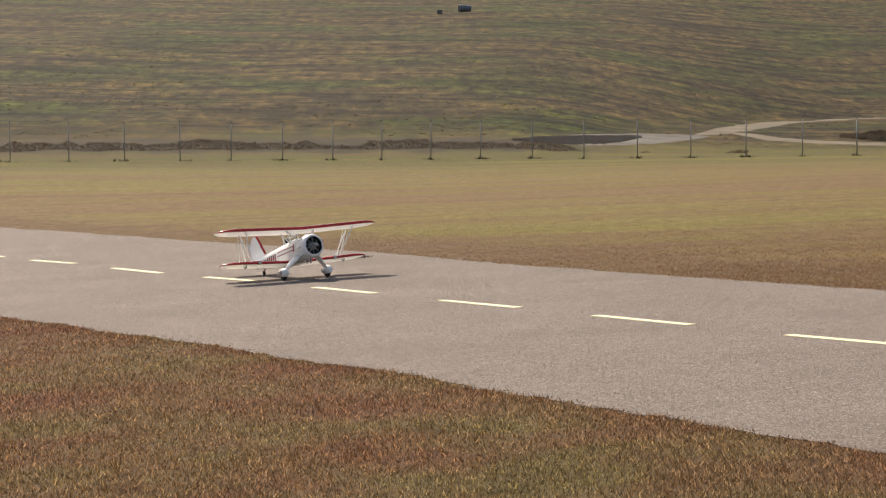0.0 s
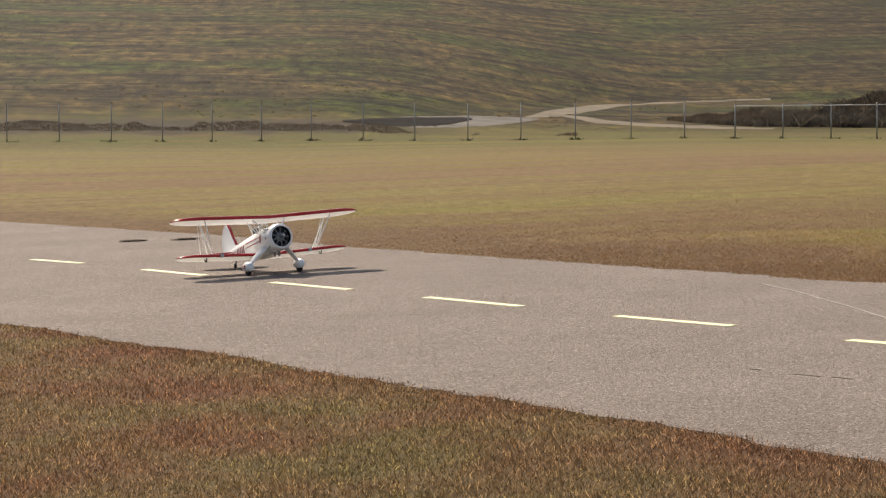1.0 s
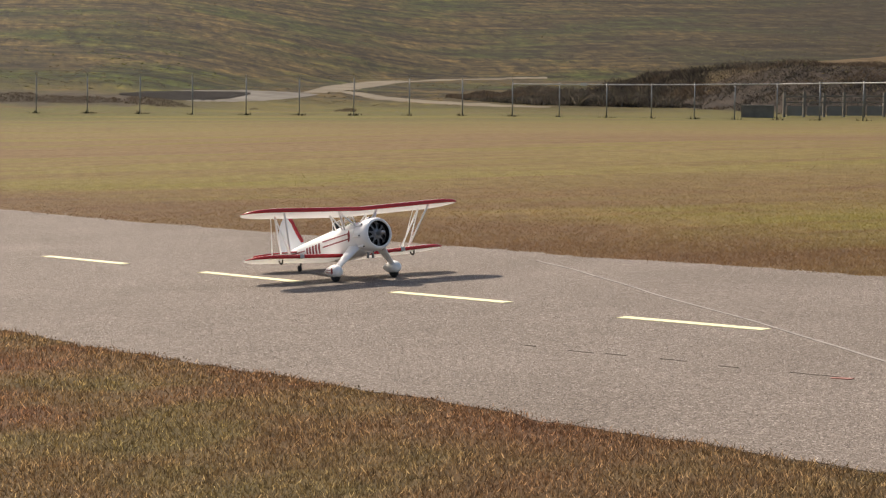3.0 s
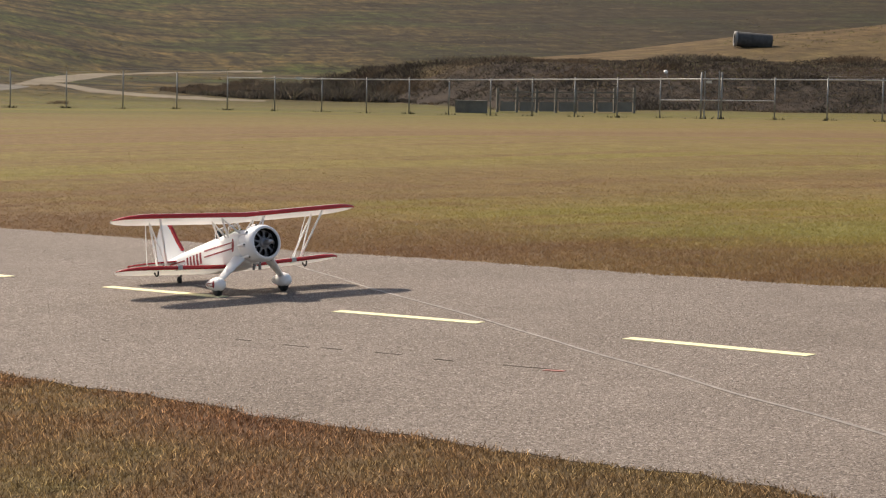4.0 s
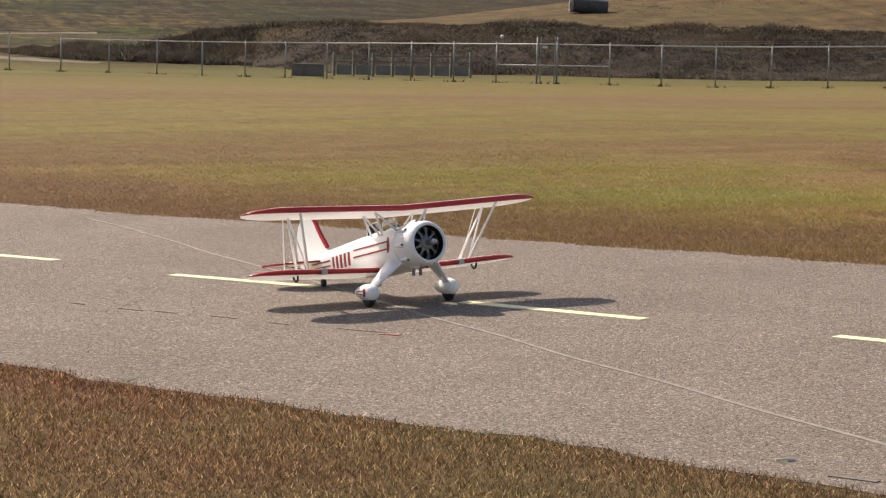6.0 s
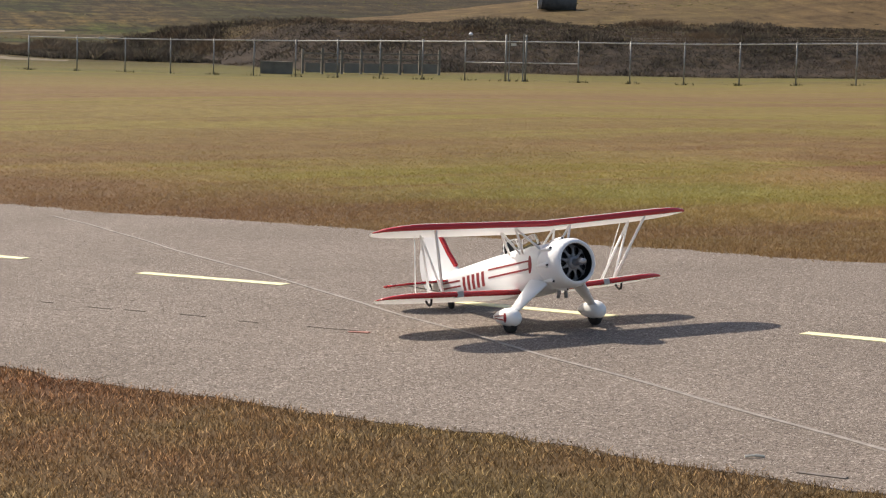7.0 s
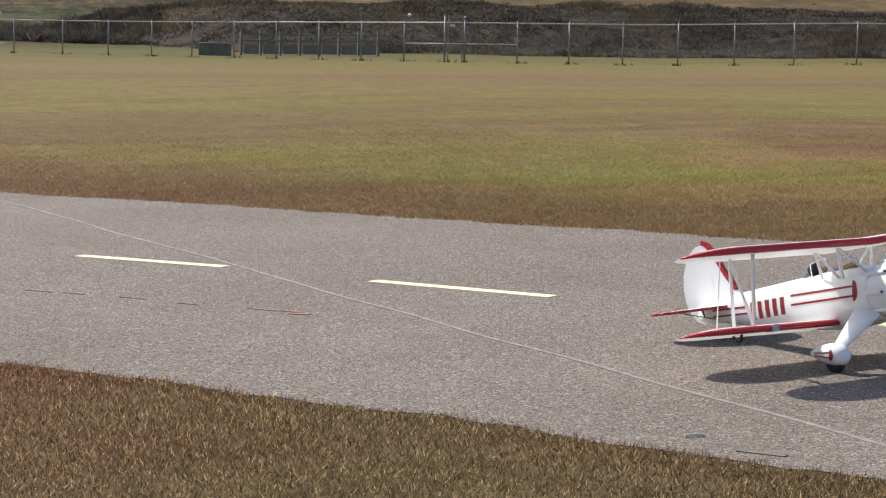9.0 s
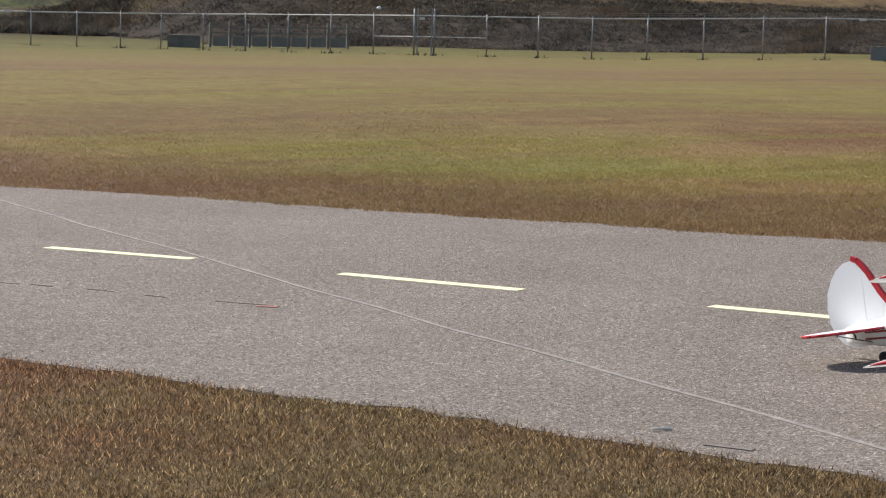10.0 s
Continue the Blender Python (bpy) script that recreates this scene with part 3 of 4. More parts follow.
        x1 = x + 0.075
        w, c, h = section(x1)
        rings = []
        for lift, back, spread in ((0.0, 0.0, 1.0), (0.035, 0.016, 0.88), (0.062, 0.030, 0.70)):
            outer = [(x1 - back - 0.05 * abs(math.sin(t)) ** 1.6, 0.066 * spread * math.sin(t), c + h - 0.002 + lift - (0.030 * abs(math.sin(t)) ** 2) * (1 - lift * 6)) for t in (-1.45 + 2.9 * i / 12 for i in range(13))]
            rings.append(outer + [(a - 0.0015, b, d) for a, b, d in reversed(outer)])
        add_loft(b2, rings)
        ob = p("windscreen", b2, GLASS, fuselage, "clear plastic windscreen")
        ob.visible_shadow = False
        b2 = bmesh.new()
        top = rings[-1][:13]
        for a, b in zip(top, top[1:]):
            add_tube(b2, a, b, 0.0028, 0.0028, 5)
        for i in (0, 6, 12):
            for ra, rb in zip(rings, rings[1:]):
                add_tube(b2, ra[i], rb[i], 0.0026, 0.0026, 5)
        p("windscreen_frame", b2, WHITE, fuselage)
    # pilot doll's head and shoulders as one plain black shape
    b2 = bmesh.new()
    w, c, h = section(-0.36)
    bmesh.ops.create_uvsphere(b2, u_segments=14, v_segments=9, radius=0.034, matrix=Matrix.Translation((-0.345, 0, c + h + 0.026)))
    add_tube(b2, (-0.345, 0, c + h - 0.03), (-0.345, 0, c + h + 0.01), 0.036, 0.026, 12)
    p("pilot_bust", b2, BLACK, fuselage, "plain black pilot bust in the rear cockpit")

    # tail
    def plate(name, outline, thick, axis, material, parent=plane, label="", at0=0.0):
        b2 = bmesh.new()
        if axis == "y":
            rings = [[(x, at0 + sgn * thick / 2 * q, z) for x, z in outline] for sgn, q in ((-1, 1), (1, 1))]
        else:
            rings = [[(x, y, at0 + sgn * thick / 2) for x, y in outline] for sgn in (-1, 1)]
        add_loft(b2, rings)
        return p(name, b2, material, parent, label, smooth=False)

    fin = plate("fin", [(-0.84, 0.376), (-0.905, 0.405), (-0.975, 0.485), (-1.035, 0.575), (-1.058, 0.600), (-1.058, 0.330), (-0.95, 0.340)], 0.014, "y", WHITE)
    plate("rudder", [(-1.061, 0.602), (-1.085, 0.624), (-1.115, 0.634), (-1.160, 0.628), (-1.205, 0.602), (-1.245, 0.556), (-1.275, 0.495), (-1.285, 0.430), (-1.277, 0.365), (-1.250, 0.310), (-1.210, 0.272), (-1.160, 0.255), (-1.110, 0.252), (-1.061, 0.262)], 0.012, "y", WHITE)
    edge_pts = [(-0.905, 0.403), (-0.975, 0.485), (-1.035, 0.575), (-1.061, 0.603), (-1.085, 0.626), (-1.115, 0.637)]
    b2 = bmesh.new()
    for (xa, za), (xb, zb) in zip(edge_pts, edge_pts[1:]):
        d = Vector((xb - xa, 0, zb - za)).normalized()
        nn = Vector((-d.z, 0, d.x)) * -1
        a, b = Vector((xa, 0, za)), Vector((xb, 0, zb))
        ring = lambda q: [q + Vector((0, -0.0085, 0)) + nn * -0.003, q + Vector((0, -0.0085, 0)) + nn * 0.020, q + Vector((0, 0.0085, 0)) + nn * 0.020, q + Vector((0, 0.0085, 0)) + nn * -0.003]
        add_loft(b2, [ring(a), ring(b)])
    p("fin_leading_edge", b2, RED, fin, "red fin leading edge", smooth=False)
    for sgn in (-1, 1):
        out = [(-0.93, 0.02), (-0.945, 0.14), (-0.98, 0.24), (-1.03, 0.310), (-1.085, 0.338), (-1.09, 0.02)]
        ele = [(-1.093, 0.02), (-1.088, 0.340), (-1.13, 0.334), (-1.175, 0.30), (-1.205, 0.24), (-1.215, 0.14), (-1.20, 0.06), (-1.17, 0.02)]
        st = plate("stabiliser", [(x, sgn * y) for x, y in out], 0.014, "z", WHITE, at0=0.332)
        plate("elevator", [(x, sgn * y) for x, y in ele], 0.010, "z", WHITE, at0=0.332)
        b2 = bmesh.new()
        for (xa, ya), (xb, yb) in zip(out[:5], out[1:5]):
            add_tube(b2, (xa, sgn * ya, 0.332), (xb, sgn * yb, 0.332), 0.0065, 0.0065, 8)
        for (xa, ya), (xb, yb) in zip(ele[1:5], ele[2:6]):
            add_tube(b2, (xa, sgn * ya, 0.332), (xb, sgn * yb, 0.332), 0.007, 0.007, 8)
        p("stabiliser_edge", b2, RED, st, "red stabiliser edge")
        b2 = bmesh.new()
        for a, b in (((-1.10, sgn * 0.20, 0.326), (-1.02, sgn * 0.02, 0.270)),):
            add_tube(b2, a, b, 0.0025, 0.0025, 5)
        p("bracing_wire", b2, BLACK)
        b2 = bmesh.new()
        add_tube(b2, (-1.10, sgn * 0.06, 0.327), (-1.085, sgn * 0.06, 0.295), 0.006, 0.004, 6)
        p("control_horn", b2, BLACK)

    # stripes and marks on the fuselage sides
    def band(points, height, sgn, name, material, label=""):
        b2 = bmesh.new()
        rings = []
        for x, z in points:
            row_o = [(x, sgn * side(x, z + dz, 0.0016), z + dz) for dz in (-height / 2, 0, height / 2)]
            row_i = [(x, sgn * side(x, z + dz, -0.003), z + dz) for dz in (height / 2, 0, -height / 2)]
            rings.append(row_o + row_i)
        add_loft(b2, rings)
        return p(name, b2, material, fuselage, label, smooth=False)

    def arrow(x0, length, z0, half, sgn):
        """A rounded arrow head on the fuselage side, flat at its back."""
        b2 = bmesh.new()
        rings = []
        for i in range(9):
            x = x0 + length * i / 8
            hh = half * math.sqrt(max(0.004, 1 - (i / 8) ** 2))
            lev = [z0 - hh + 2 * hh * j / 6 for j in range(7)]
            rings.append([(x, sgn * side(x, z, 0.0018), z) for z in lev] + [(x, sgn * side(x, z, -0.003), z) for z in reversed(lev)])
        add_loft(b2, rings)
        p("stripe_end", b2, DARKRED, fuselage, "red arrow shape at the stripe end", smooth=False)

    for sgn in (-1, 1):
        xs = [-0.42 + 0.43 * i / 12 for i in range(13)]
        band([(x, 0.350 + 0.030 * (x + 0.44)) for x in xs], 0.009, sgn, "stripe", DARKRED, "thin red stripe")
        band([(x, 0.308 + 0.030 * (x + 0.44)) for x in xs], 0.009, sgn, "stripe", DARKRED, "thin red stripe")
        arrow(0.006, 0.030, 0.344, 0.046, sgn)
        xs = [-1.06 + 0.29 * i / 8 for i in range(9)]
        for z in (0.318, 0.288):
            band([(x, z + 0.01 * (x + 0.98)) for x in xs], 0.009, sgn, "stripe", DARKRED, "thin red stripe")
        for k in range(5):
            x0 = -0.735 + 0.058 * k
            band([(x0 + 0.030 * i / 4, 0.297 + 0.003 * k) for i in range(5)], 0.080, sgn, "registration_bar", DARKRED, "dark red registration mark")

    # landing gear (built at rest on the ground, so not pitched)
    for sgn in (-1, 1):
        y = sgn * 0.265
        b2 = bmesh.new()
        rings = []
        for t, ch, th in ((0.0, 0.165, 0.028), (0.5, 0.115, 0.024), (1.0, 0.070, 0.020)):
            a = Vector((0.035, sgn * 0.112, 0.255)).lerp(Vector((0.0, sgn * 0.252, 0.105)), t)
            rings.append([(a.x + ch * 0.5 * math.cos(q), a.y + sgn * th * 0.5 * math.sin(q) * 0.8, a.z + th * 0.5 * math.sin(q)) for q in (2 * math.pi * i / 14 for i in range(14))])
        add_loft(b2, rings)
        leg = p("gear_leg", b2, WHITE, level=False)
        b2 = bmesh.new()
        rings = []
        for x, r in ((0.080, 0.004), (0.075, 0.024), (0.060, 0.042), (0.034, 0.053), (0.0, 0.057), (-0.045, 0.052), (-0.10, 0.037), (-0.145, 0.015), (-0.158, 0.003)):
            rings.append([(x, y + 0.78 * r * math.cos(q), 0.084 - 0.10 * max(0, -x) + 0.88 * r * math.sin(q)) for q in (2 * math.pi * i / 18 for i in range(18))])
        add_loft(b2, rings)
        pant = p("wheel_pant", b2, WHITE, level=False)
        for dz in (0.012, -0.012):
            b2 = bmesh.new()
            rings = []
            for i in range(7):
                x = -0.105 + 0.115 * i / 6
                r = float(np.interp(x, [-0.158, -0.145, -0.10, -0.045, 0.0, 0.034], [0.003, 0.015, 0.037, 0.052, 0.057, 0.053]))
                zz = dz * (0.4 + 0.6 * i / 6)
                yy = 0.78 * math.sqrt(max(0, r * r - (zz / 0.88) ** 2)) + 0.0015
                zc = 0.084 - 0.10 * max(0, -x)
                rings.append([(x, y + sgn * yy, zc + zz - 0.0028), (x, y + sgn * yy, zc + zz + 0.0028), (x, y + sgn * (yy - 0.004), zc + zz + 0.0028), (x, y + sgn * (yy - 0.004), zc + zz - 0.0028)])
            add_loft(b2, rings)
            p("pant_stripe", b2, DARKRED, pant, "thin red stripe", level=False, smooth=False)
        b2 = bmesh.new()
        rings = []
        for i in range(7):
            x, hh = 0.006 + 0.022 * i / 6, 0.024 * math.sqrt(max(0.01, 1 - (i / 6) ** 2))
            lev = [-hh + hh * j / 2 for j in range(5)]
            r = float(np.interp(x, [0.0, 0.034, 0.060], [0.057, 0.053, 0.042]))
            out = [0.78 * math.sqrt(max(0, r * r - (q / 0.88) ** 2)) for q in lev]
            rings.append([(x, y + sgn * (o + 0.0018), 0.084 + q) for o, q in zip(out, lev)] + [(x, y + sgn * (o - 0.004), 0.084 + q) for o, q in reversed(list(zip(out, lev)))])
        add_loft(b2, rings)
        p("pant_mark", b2, DARKRED, pant, "red arrow shape", level=False, smooth=False)
        b2 = bmesh.new()
        rot = Matrix.Translation((0.0, y, 0.050)) @ Matrix.Rotation(radians(90), 4, "Z")
        add_lathe(b2, [(-0.018, 0.002), (-0.018, 0.030), (-0.020, 0.040), (-0.012, 0.049), (0.0, 0.050), (0.012, 0.049), (0.020, 0.040), (0.018, 0.030), (0.018, 0.002)], 26, rot)
        p("wheel", b2, RUBBER, label="black rubber wheel", level=False)
    b2 = bmesh.new()
    add_tube(b2, (-1.0, 0, 0.030), (-0.97, 0, 0.11), 0.006, 0.008, 8)
    p("tail_wheel_leg", b2, BLACK, level=False)
    b2 = bmesh.new()
    rot = Matrix.Translation((-1.012, 0, 0.026)) @ Matrix.Rotation(radians(90), 4, "Z")
    add_lathe(b2, [(-0.010, 0.002), (-0.010, 0.018), (-0.007, 0.025), (0.0, 0.026), (0.007, 0.025), (0.010, 0.018), (0.010, 0.002)], 20, rot)
    p("tail_wheel", b2, RUBBER, label="small black tail wheel", level=False)
    # exhaust under the cowl
    for y in (-0.02, 0.02):
        b2 = bmesh.new()
        add_tube(b2, (0.13, y, 0.21), (0.115, y * 1.2, 0.155), 0.010, 0.010, 10)
        p("exhaust_pipe", b2, GREY, label="short metal exhaust pipe")
    return plane


biplane = build_biplane()


# ---- marks on the runway ----
strip("pale_seam", (4.05, 18.9), (4.36, 13.1), 0.026, SEAM, "pale sealed seam across the asphalt", "pavement seam", steps=40, wander=0.05)
strip("pale_seam", (4.36, 13.1), (4.75, 6.3), 0.028, SEAM, "pale sealed seam across the asphalt", "pavement seam", steps=40, wander=0.04)
for i in (0, 2, 3, 5, 7, 9, 10):
    k = i / 10
    cx, cy = 2.75 + 1.2 * k + 0.03 * math.sin(i * 5.1), 13.05 - 1.8 * k + 0.03 * math.cos(i * 3.7)
    ln = 0.05 + 0.05 * abs(math.sin(i * 2.3))
    strip("crack", (cx - ln * 0.55, cy + ln * 0.83), (cx + ln * 0.55, cy - ln * 0.83), 0.004, CRACK, "short dark crack in the asphalt", "crack", lift=SINK + 0.003, steps=8, wander=0.03)
strip("crack", (4.18, 7.08), (4.28, 6.92), 0.03, CRACK, "broken dark edge of the asphalt", "crack", steps=20, wander=0.06)
strip("red_mark", (3.94, 11.23), (4.02, 11.15), 0.05, REDMARK, "small faded red paint mark on asphalt", "road marking", lift=SINK + 0.004, steps=12, wander=0.05, thick=0.003)


def build_stick():
    bm = bmesh.new()
    x, y = 4.17, 7.38
    z = BANK * x
    pts = [(x - 0.035, y + 0.01, z + 0.006), (x, y, z + 0.010), (x + 0.04, y - 0.004, z + 0.006)]
    for a, b in zip(pts, pts[1:]):
        add_tube(bm, a, b, 0.006, 0.005, 7)
    ob = part("twig", bm, plain("bleached_wood", (0.75, 0.68, 0.56), 0.8, spread=0.2))
    tagged(ob, "small bleached twig lying on the asphalt", "twig")


build_stick()

# ---- fence ----
POSTS = [-16.4, -14.9, -13.4, -12.0, -10.58, -9.17, -7.82, -6.47, -5.22, -3.96, -2.72, -1.51, -0.30, 0.93, 2.20, 3.48, 4.79, 6.10, 7.44, 8.81, 10.12, 11.35,
         12.51, 13.67, 14.77, 15.82, 16.80, 17.83, 18.86, 19.90, 20.95, 22.00, 23.00, 23.49, 24.79, 26.06, 27.38, 28.73, 30.10, 31.55, 33.05, 34.6, 36.2, 37.9, 39.6]
POST_H = 1.80


def post_height(az):
    return POST_H * float(np.interp(az, [9.0, 11.5, 15.0, 19.0], [1.0, 0.91, 0.94, 1.0]))


def fence_spot(az):
    x, y = polar(az, float(np.interp(az, LEVEL_AZ, FENCE_R)))
    return Vector((x, y, terrain(x, y)))


def build_fence():
    fence = tagged(new("chain_link_fence"), "galvanised chain-link fence with top rail and barbed wire", "fence")
    spots = [fence_spot(a) for a in POSTS]
    for i, (az, b) in enumerate(zip(POSTS, spots)):
        gate = az in (23.00, 23.49)
        h = post_height(az) + (0.28 if gate else 0.06 + 0.05 * noise.noise((az, 1, 1)))
        lean = Vector((0.03 * noise.noise((az * 3, 2, 2)), 0.03 * noise.noise((az * 3, 5, 2)), 0))
        bm = bmesh.new()
        top = b + Vector((0, 0, h)) + lean
        add_tube(bm, b - Vector((0, 0, 0.15)), top, 0.045 if gate else 0.026 if az < 9 else 0.032, None, 8)
        post = part("post", bm, GALV, fence, smooth=True)
        if az < 12 or az > 26:
            bm = bmesh.new()
            add_tube(bm, top, top + Vector((-0.10 * b.x / b.length - 0.03, -0.22 * b.y / b.length, 0.17)), 0.016, 0.012, 6)
            part("barb_arm", bm, GALV, post)
        if gate:
            bm = bmesh.new()
            s = 0.16 if az < 23.2 else -0.12
            add_tube(bm, b + Vector((s, 0, -0.1)), b + Vector((s, 0, h + 0.04)), 0.030, None, 8)
            part("gate_stile", bm, GALV, fence)
    for i in range(len(POSTS) - 1):
        a, b, az = spots[i], spots[i + 1], POSTS[i]
        ha, hb = (Vector((0, 0, post_height(q) - 0.03)) for q in (POSTS[i], POSTS[i + 1]))
        if az > 11.0:
            bm = bmesh.new()
            add_tube(bm, a + ha, b + hb, 0.026, None, 8)
            part("top_rail", bm, plain_rail, fence)
        if 21.9 < az < 24.0:
            bm = bmesh.new()
            m = Vector((0, 0, 0.83))
            add_tube(bm, a + m, b + m, 0.022, None, 8)
            part("mid_rail", bm, plain_rail, fence)
        # wire fabric: crossing slanted strands between the posts
        bm = bmesh.new()
        run, top = (b - a), post_height(az) - 0.05
        L = run.length
        gap = 0.14
        k = int((L + top) / gap)
        e = 0.0022
        for j in range(k + 1):
            u = -top + j * gap
            for flip in (0, 1):
                u0, u1 = max(0.0, u), min(L, u + top)
                if u1 - u0 < 0.02:
                    continue
                z0, z1 = u0 - u, u1 - u
                p0, p1 = a + run * (u0 / L), a + run * (u1 / L)
                if flip:
                    z0, z1 = top - z0, top - z1
                p0, p1 = p0 + Vector((0, 0, z0 + 0.03)), p1 + Vector((0, 0, z1 + 0.03))
                vs = [bm.verts.new(q) for q in (p0, p1, p1 + Vector((0, 0, 2 * e)), p0 + Vector((0, 0, 2 * e)))]
                bm.faces.new(vs)
        part("wire_fabric", bm, WIRE, fence)
        if az < 11.0 or az > 25:
            bm = bmesh.new()
            for dz in (POST_H + 0.03, POST_H + 0.12, POST_H + 0.20):
                add_tube(bm, a + Vector((0, 0, dz)), b + Vector((0, 0, dz)), 0.004, None, 4)
            part("barbed_wire", bm, WIRE, fence)
    # small blank signs on the rail
    for az, w, dz in ((23.17, 0.24, -0.16), (13.1, 0.32, -0.02), (33.9, 0.3, -0.05)):
        s = fence_spot(az)
        bm = bmesh.new()
        add_box(bm, -w / 2, w / 2, -0.006, 0.006, -0.06, 0.06, Matrix.Translation(s + Vector((0, -0.06, post_height(az) + dz))) @ Matrix.Rotation(radians(-az), 4, "Z"))
        part("sign", bm, SIGN, fence, "small blank pale sign plate")


plain_rail = plain("weathered_rail", (0.50, 0.49, 0.47), 0.5, 0.3, spread=0.15)
SIGN = plain("pale_sign", (0.62, 0.60, 0.56), 0.6)
build_fence()


# ---- beyond the fence ----
def sight(az, el, r0=118.0, r1=420.0):
    """The distance at which the ground is met under that elevation."""
    r = r0
    while r < r1:
        x, y = polar(az, r)
        if math.degrees(math.atan2(terrain(x, y) - EYE, r)) >= el:
            break
        r += 0.5
    return r


def ribbon(name, pts, material, label, category, lift=0.03):
    """A band on the ground between pairs of (azimuth, lower elevation, upper elevation)."""
    verts, faces = [], []
    fine = []
    for (a0, l0, u0), (a1, l1, u1) in zip(pts, pts[1:]):
        n = max(2, int((a1 - a0) / 0.12))
        fine += [(a0 + (a1 - a0) * i / n, l0 + (l1 - l0) * i / n, u0 + (u1 - u0) * i / n) for i in range(n)]
    fine.append(pts[-1])
    cols = 9
    for az, lo, up in fine:
        lo += 0.016 * noise.noise((az * 2.2, 1.0, 4.0))
        up += 0.016 * noise.noise((az * 2.2, 6.0, 4.0))
        ra, rb = sight(az, lo), sight(az, up)
        rb = max(rb, ra + 0.6)
        for c in range(cols):
            x, y = polar(az, ra + (rb - ra) * c / (cols - 1))
            verts.append((x, y, terrain(x, y) + (lift if 0 < c < cols - 1 else -0.02)))
    for i in range(len(fine) - 1):
        for c in range(cols - 1):
            faces.append((i * cols + c, (i + 1) * cols + c, (i + 1) * cols + c + 1, i * cols + c + 1))
    ob = from_arrays(name, verts, faces, material)
    for f in ob.data.polygons:
        f.use_smooth = True
    return tagged(ob, label, category, kind="structure")


ribbon("dirt_road", [(6.2, -0.27, -0.25), (6.7, -0.27, -0.09), (7.2, -0.23, -0.01), (7.8, -0.12, 0.05), (8.6, 0.03, 0.10), (10.0, 0.11, 0.16), (12.2, 0.17, 0.205)], DIRT, "pale two-track dirt road curving up to the hill", "dirt road")
ribbon("dirt_road", [(7.1, -0.23, -0.20), (7.7, -0.36, -0.24), (8.2, -0.42, -0.32), (9.2, -0.48, -0.40), (11.0, -0.545, -0.48), (12.3, -0.54, -0.53)], DIRT, "pale dirt track branching along the fence", "dirt road", 0.035)
SILT = plain("grey_silt", (0.175, 0.160, 0.138), 0.95, spec=0.05, spread=0.35, scale=0.5)
ribbon("drainage_basin", [(2.5, -0.34, -0.31), (3.0, -0.48, -0.25), (3.6, -0.53, -0.215), (4.6, -0.52, -0.20), (5.5, -0.46, -0.22), (6.2, -0.37, -0.25), (6.55, -0.31, -0.30)], SILT, "pale grey silt in a drainage basin", "basin", 0.03)
# dark matt patch over the left of the basin
DITCH_DARK = plain("dark_ditch_floor", (0.026, 0.023, 0.021), 0.95, spec=0.02, spread=0.4, scale=0.5)
ribbon("ditch_patch", [(1.7, -0.37, -0.35), (2.4, -0.44, -0.28), (3.2, -0.50, -0.26), (4.0, -0.50, -0.245), (4.5, -0.44, -0.25), (4.9, -0.33, -0.30)], DITCH_DARK, "dark patch in the drainage ditch", "ditch", 0.06)


def scatter(name, material, base, width, height, lean, label, category, rnd):
    """Thin upright triangles on many base points: grass blades, twigs or tufts."""
    n = len(base)
    a = rnd.uniform(0, 2 * math.pi, n)
    d = np.stack([np.cos(a), np.sin(a), np.zeros(n)], 1)
    b = rnd.uniform(0, 2 * math.pi, n)
    tip = np.stack([np.cos(b) * lean * height, np.sin(b) * lean * height, height], 1)
    co = np.empty((n, 3, 3))
    co[:, 0] = base - d * (width / 2)[:, None]
    co[:, 1] = base + d * (width / 2)[:, None]
    co[:, 2] = base + tip
    me = bpy.data.meshes.new(name)
    me.vertices.add(n * 3)
    me.vertices.foreach_set("co", co.ravel())
    me.loops.add(n * 3)
    me.loops.foreach_set("vertex_index", np.arange(n * 3, dtype=np.int32))
    me.polygons.add(n)
    me.polygons.foreach_set("loop_start", np.arange(0, n * 3, 3, dtype=np.int32))
    me.update(calc_edges=True)
    me.materials.append(material)
    return tagged(new(name, me), label, category, kind="stuff")


def lift_to_ground(x, y):
    return np.stack([x, y, [terrain(float(a), float(b)) for a, b in zip(x, y)]], 1)


def polar_points(rnd, n, az0, az1, r0, r1, power=0.0):
    az = np.radians(rnd.uniform(az0, az1, n))
    u = rnd.uniform(0, 1, n)
    r = r0 * (r1 / r0) ** u if power == 0 else np.sqrt(r0 ** 2 + u * (r1 ** 2 - r0 ** 2))
    return r * np.sin(az), r * np.cos(az), r


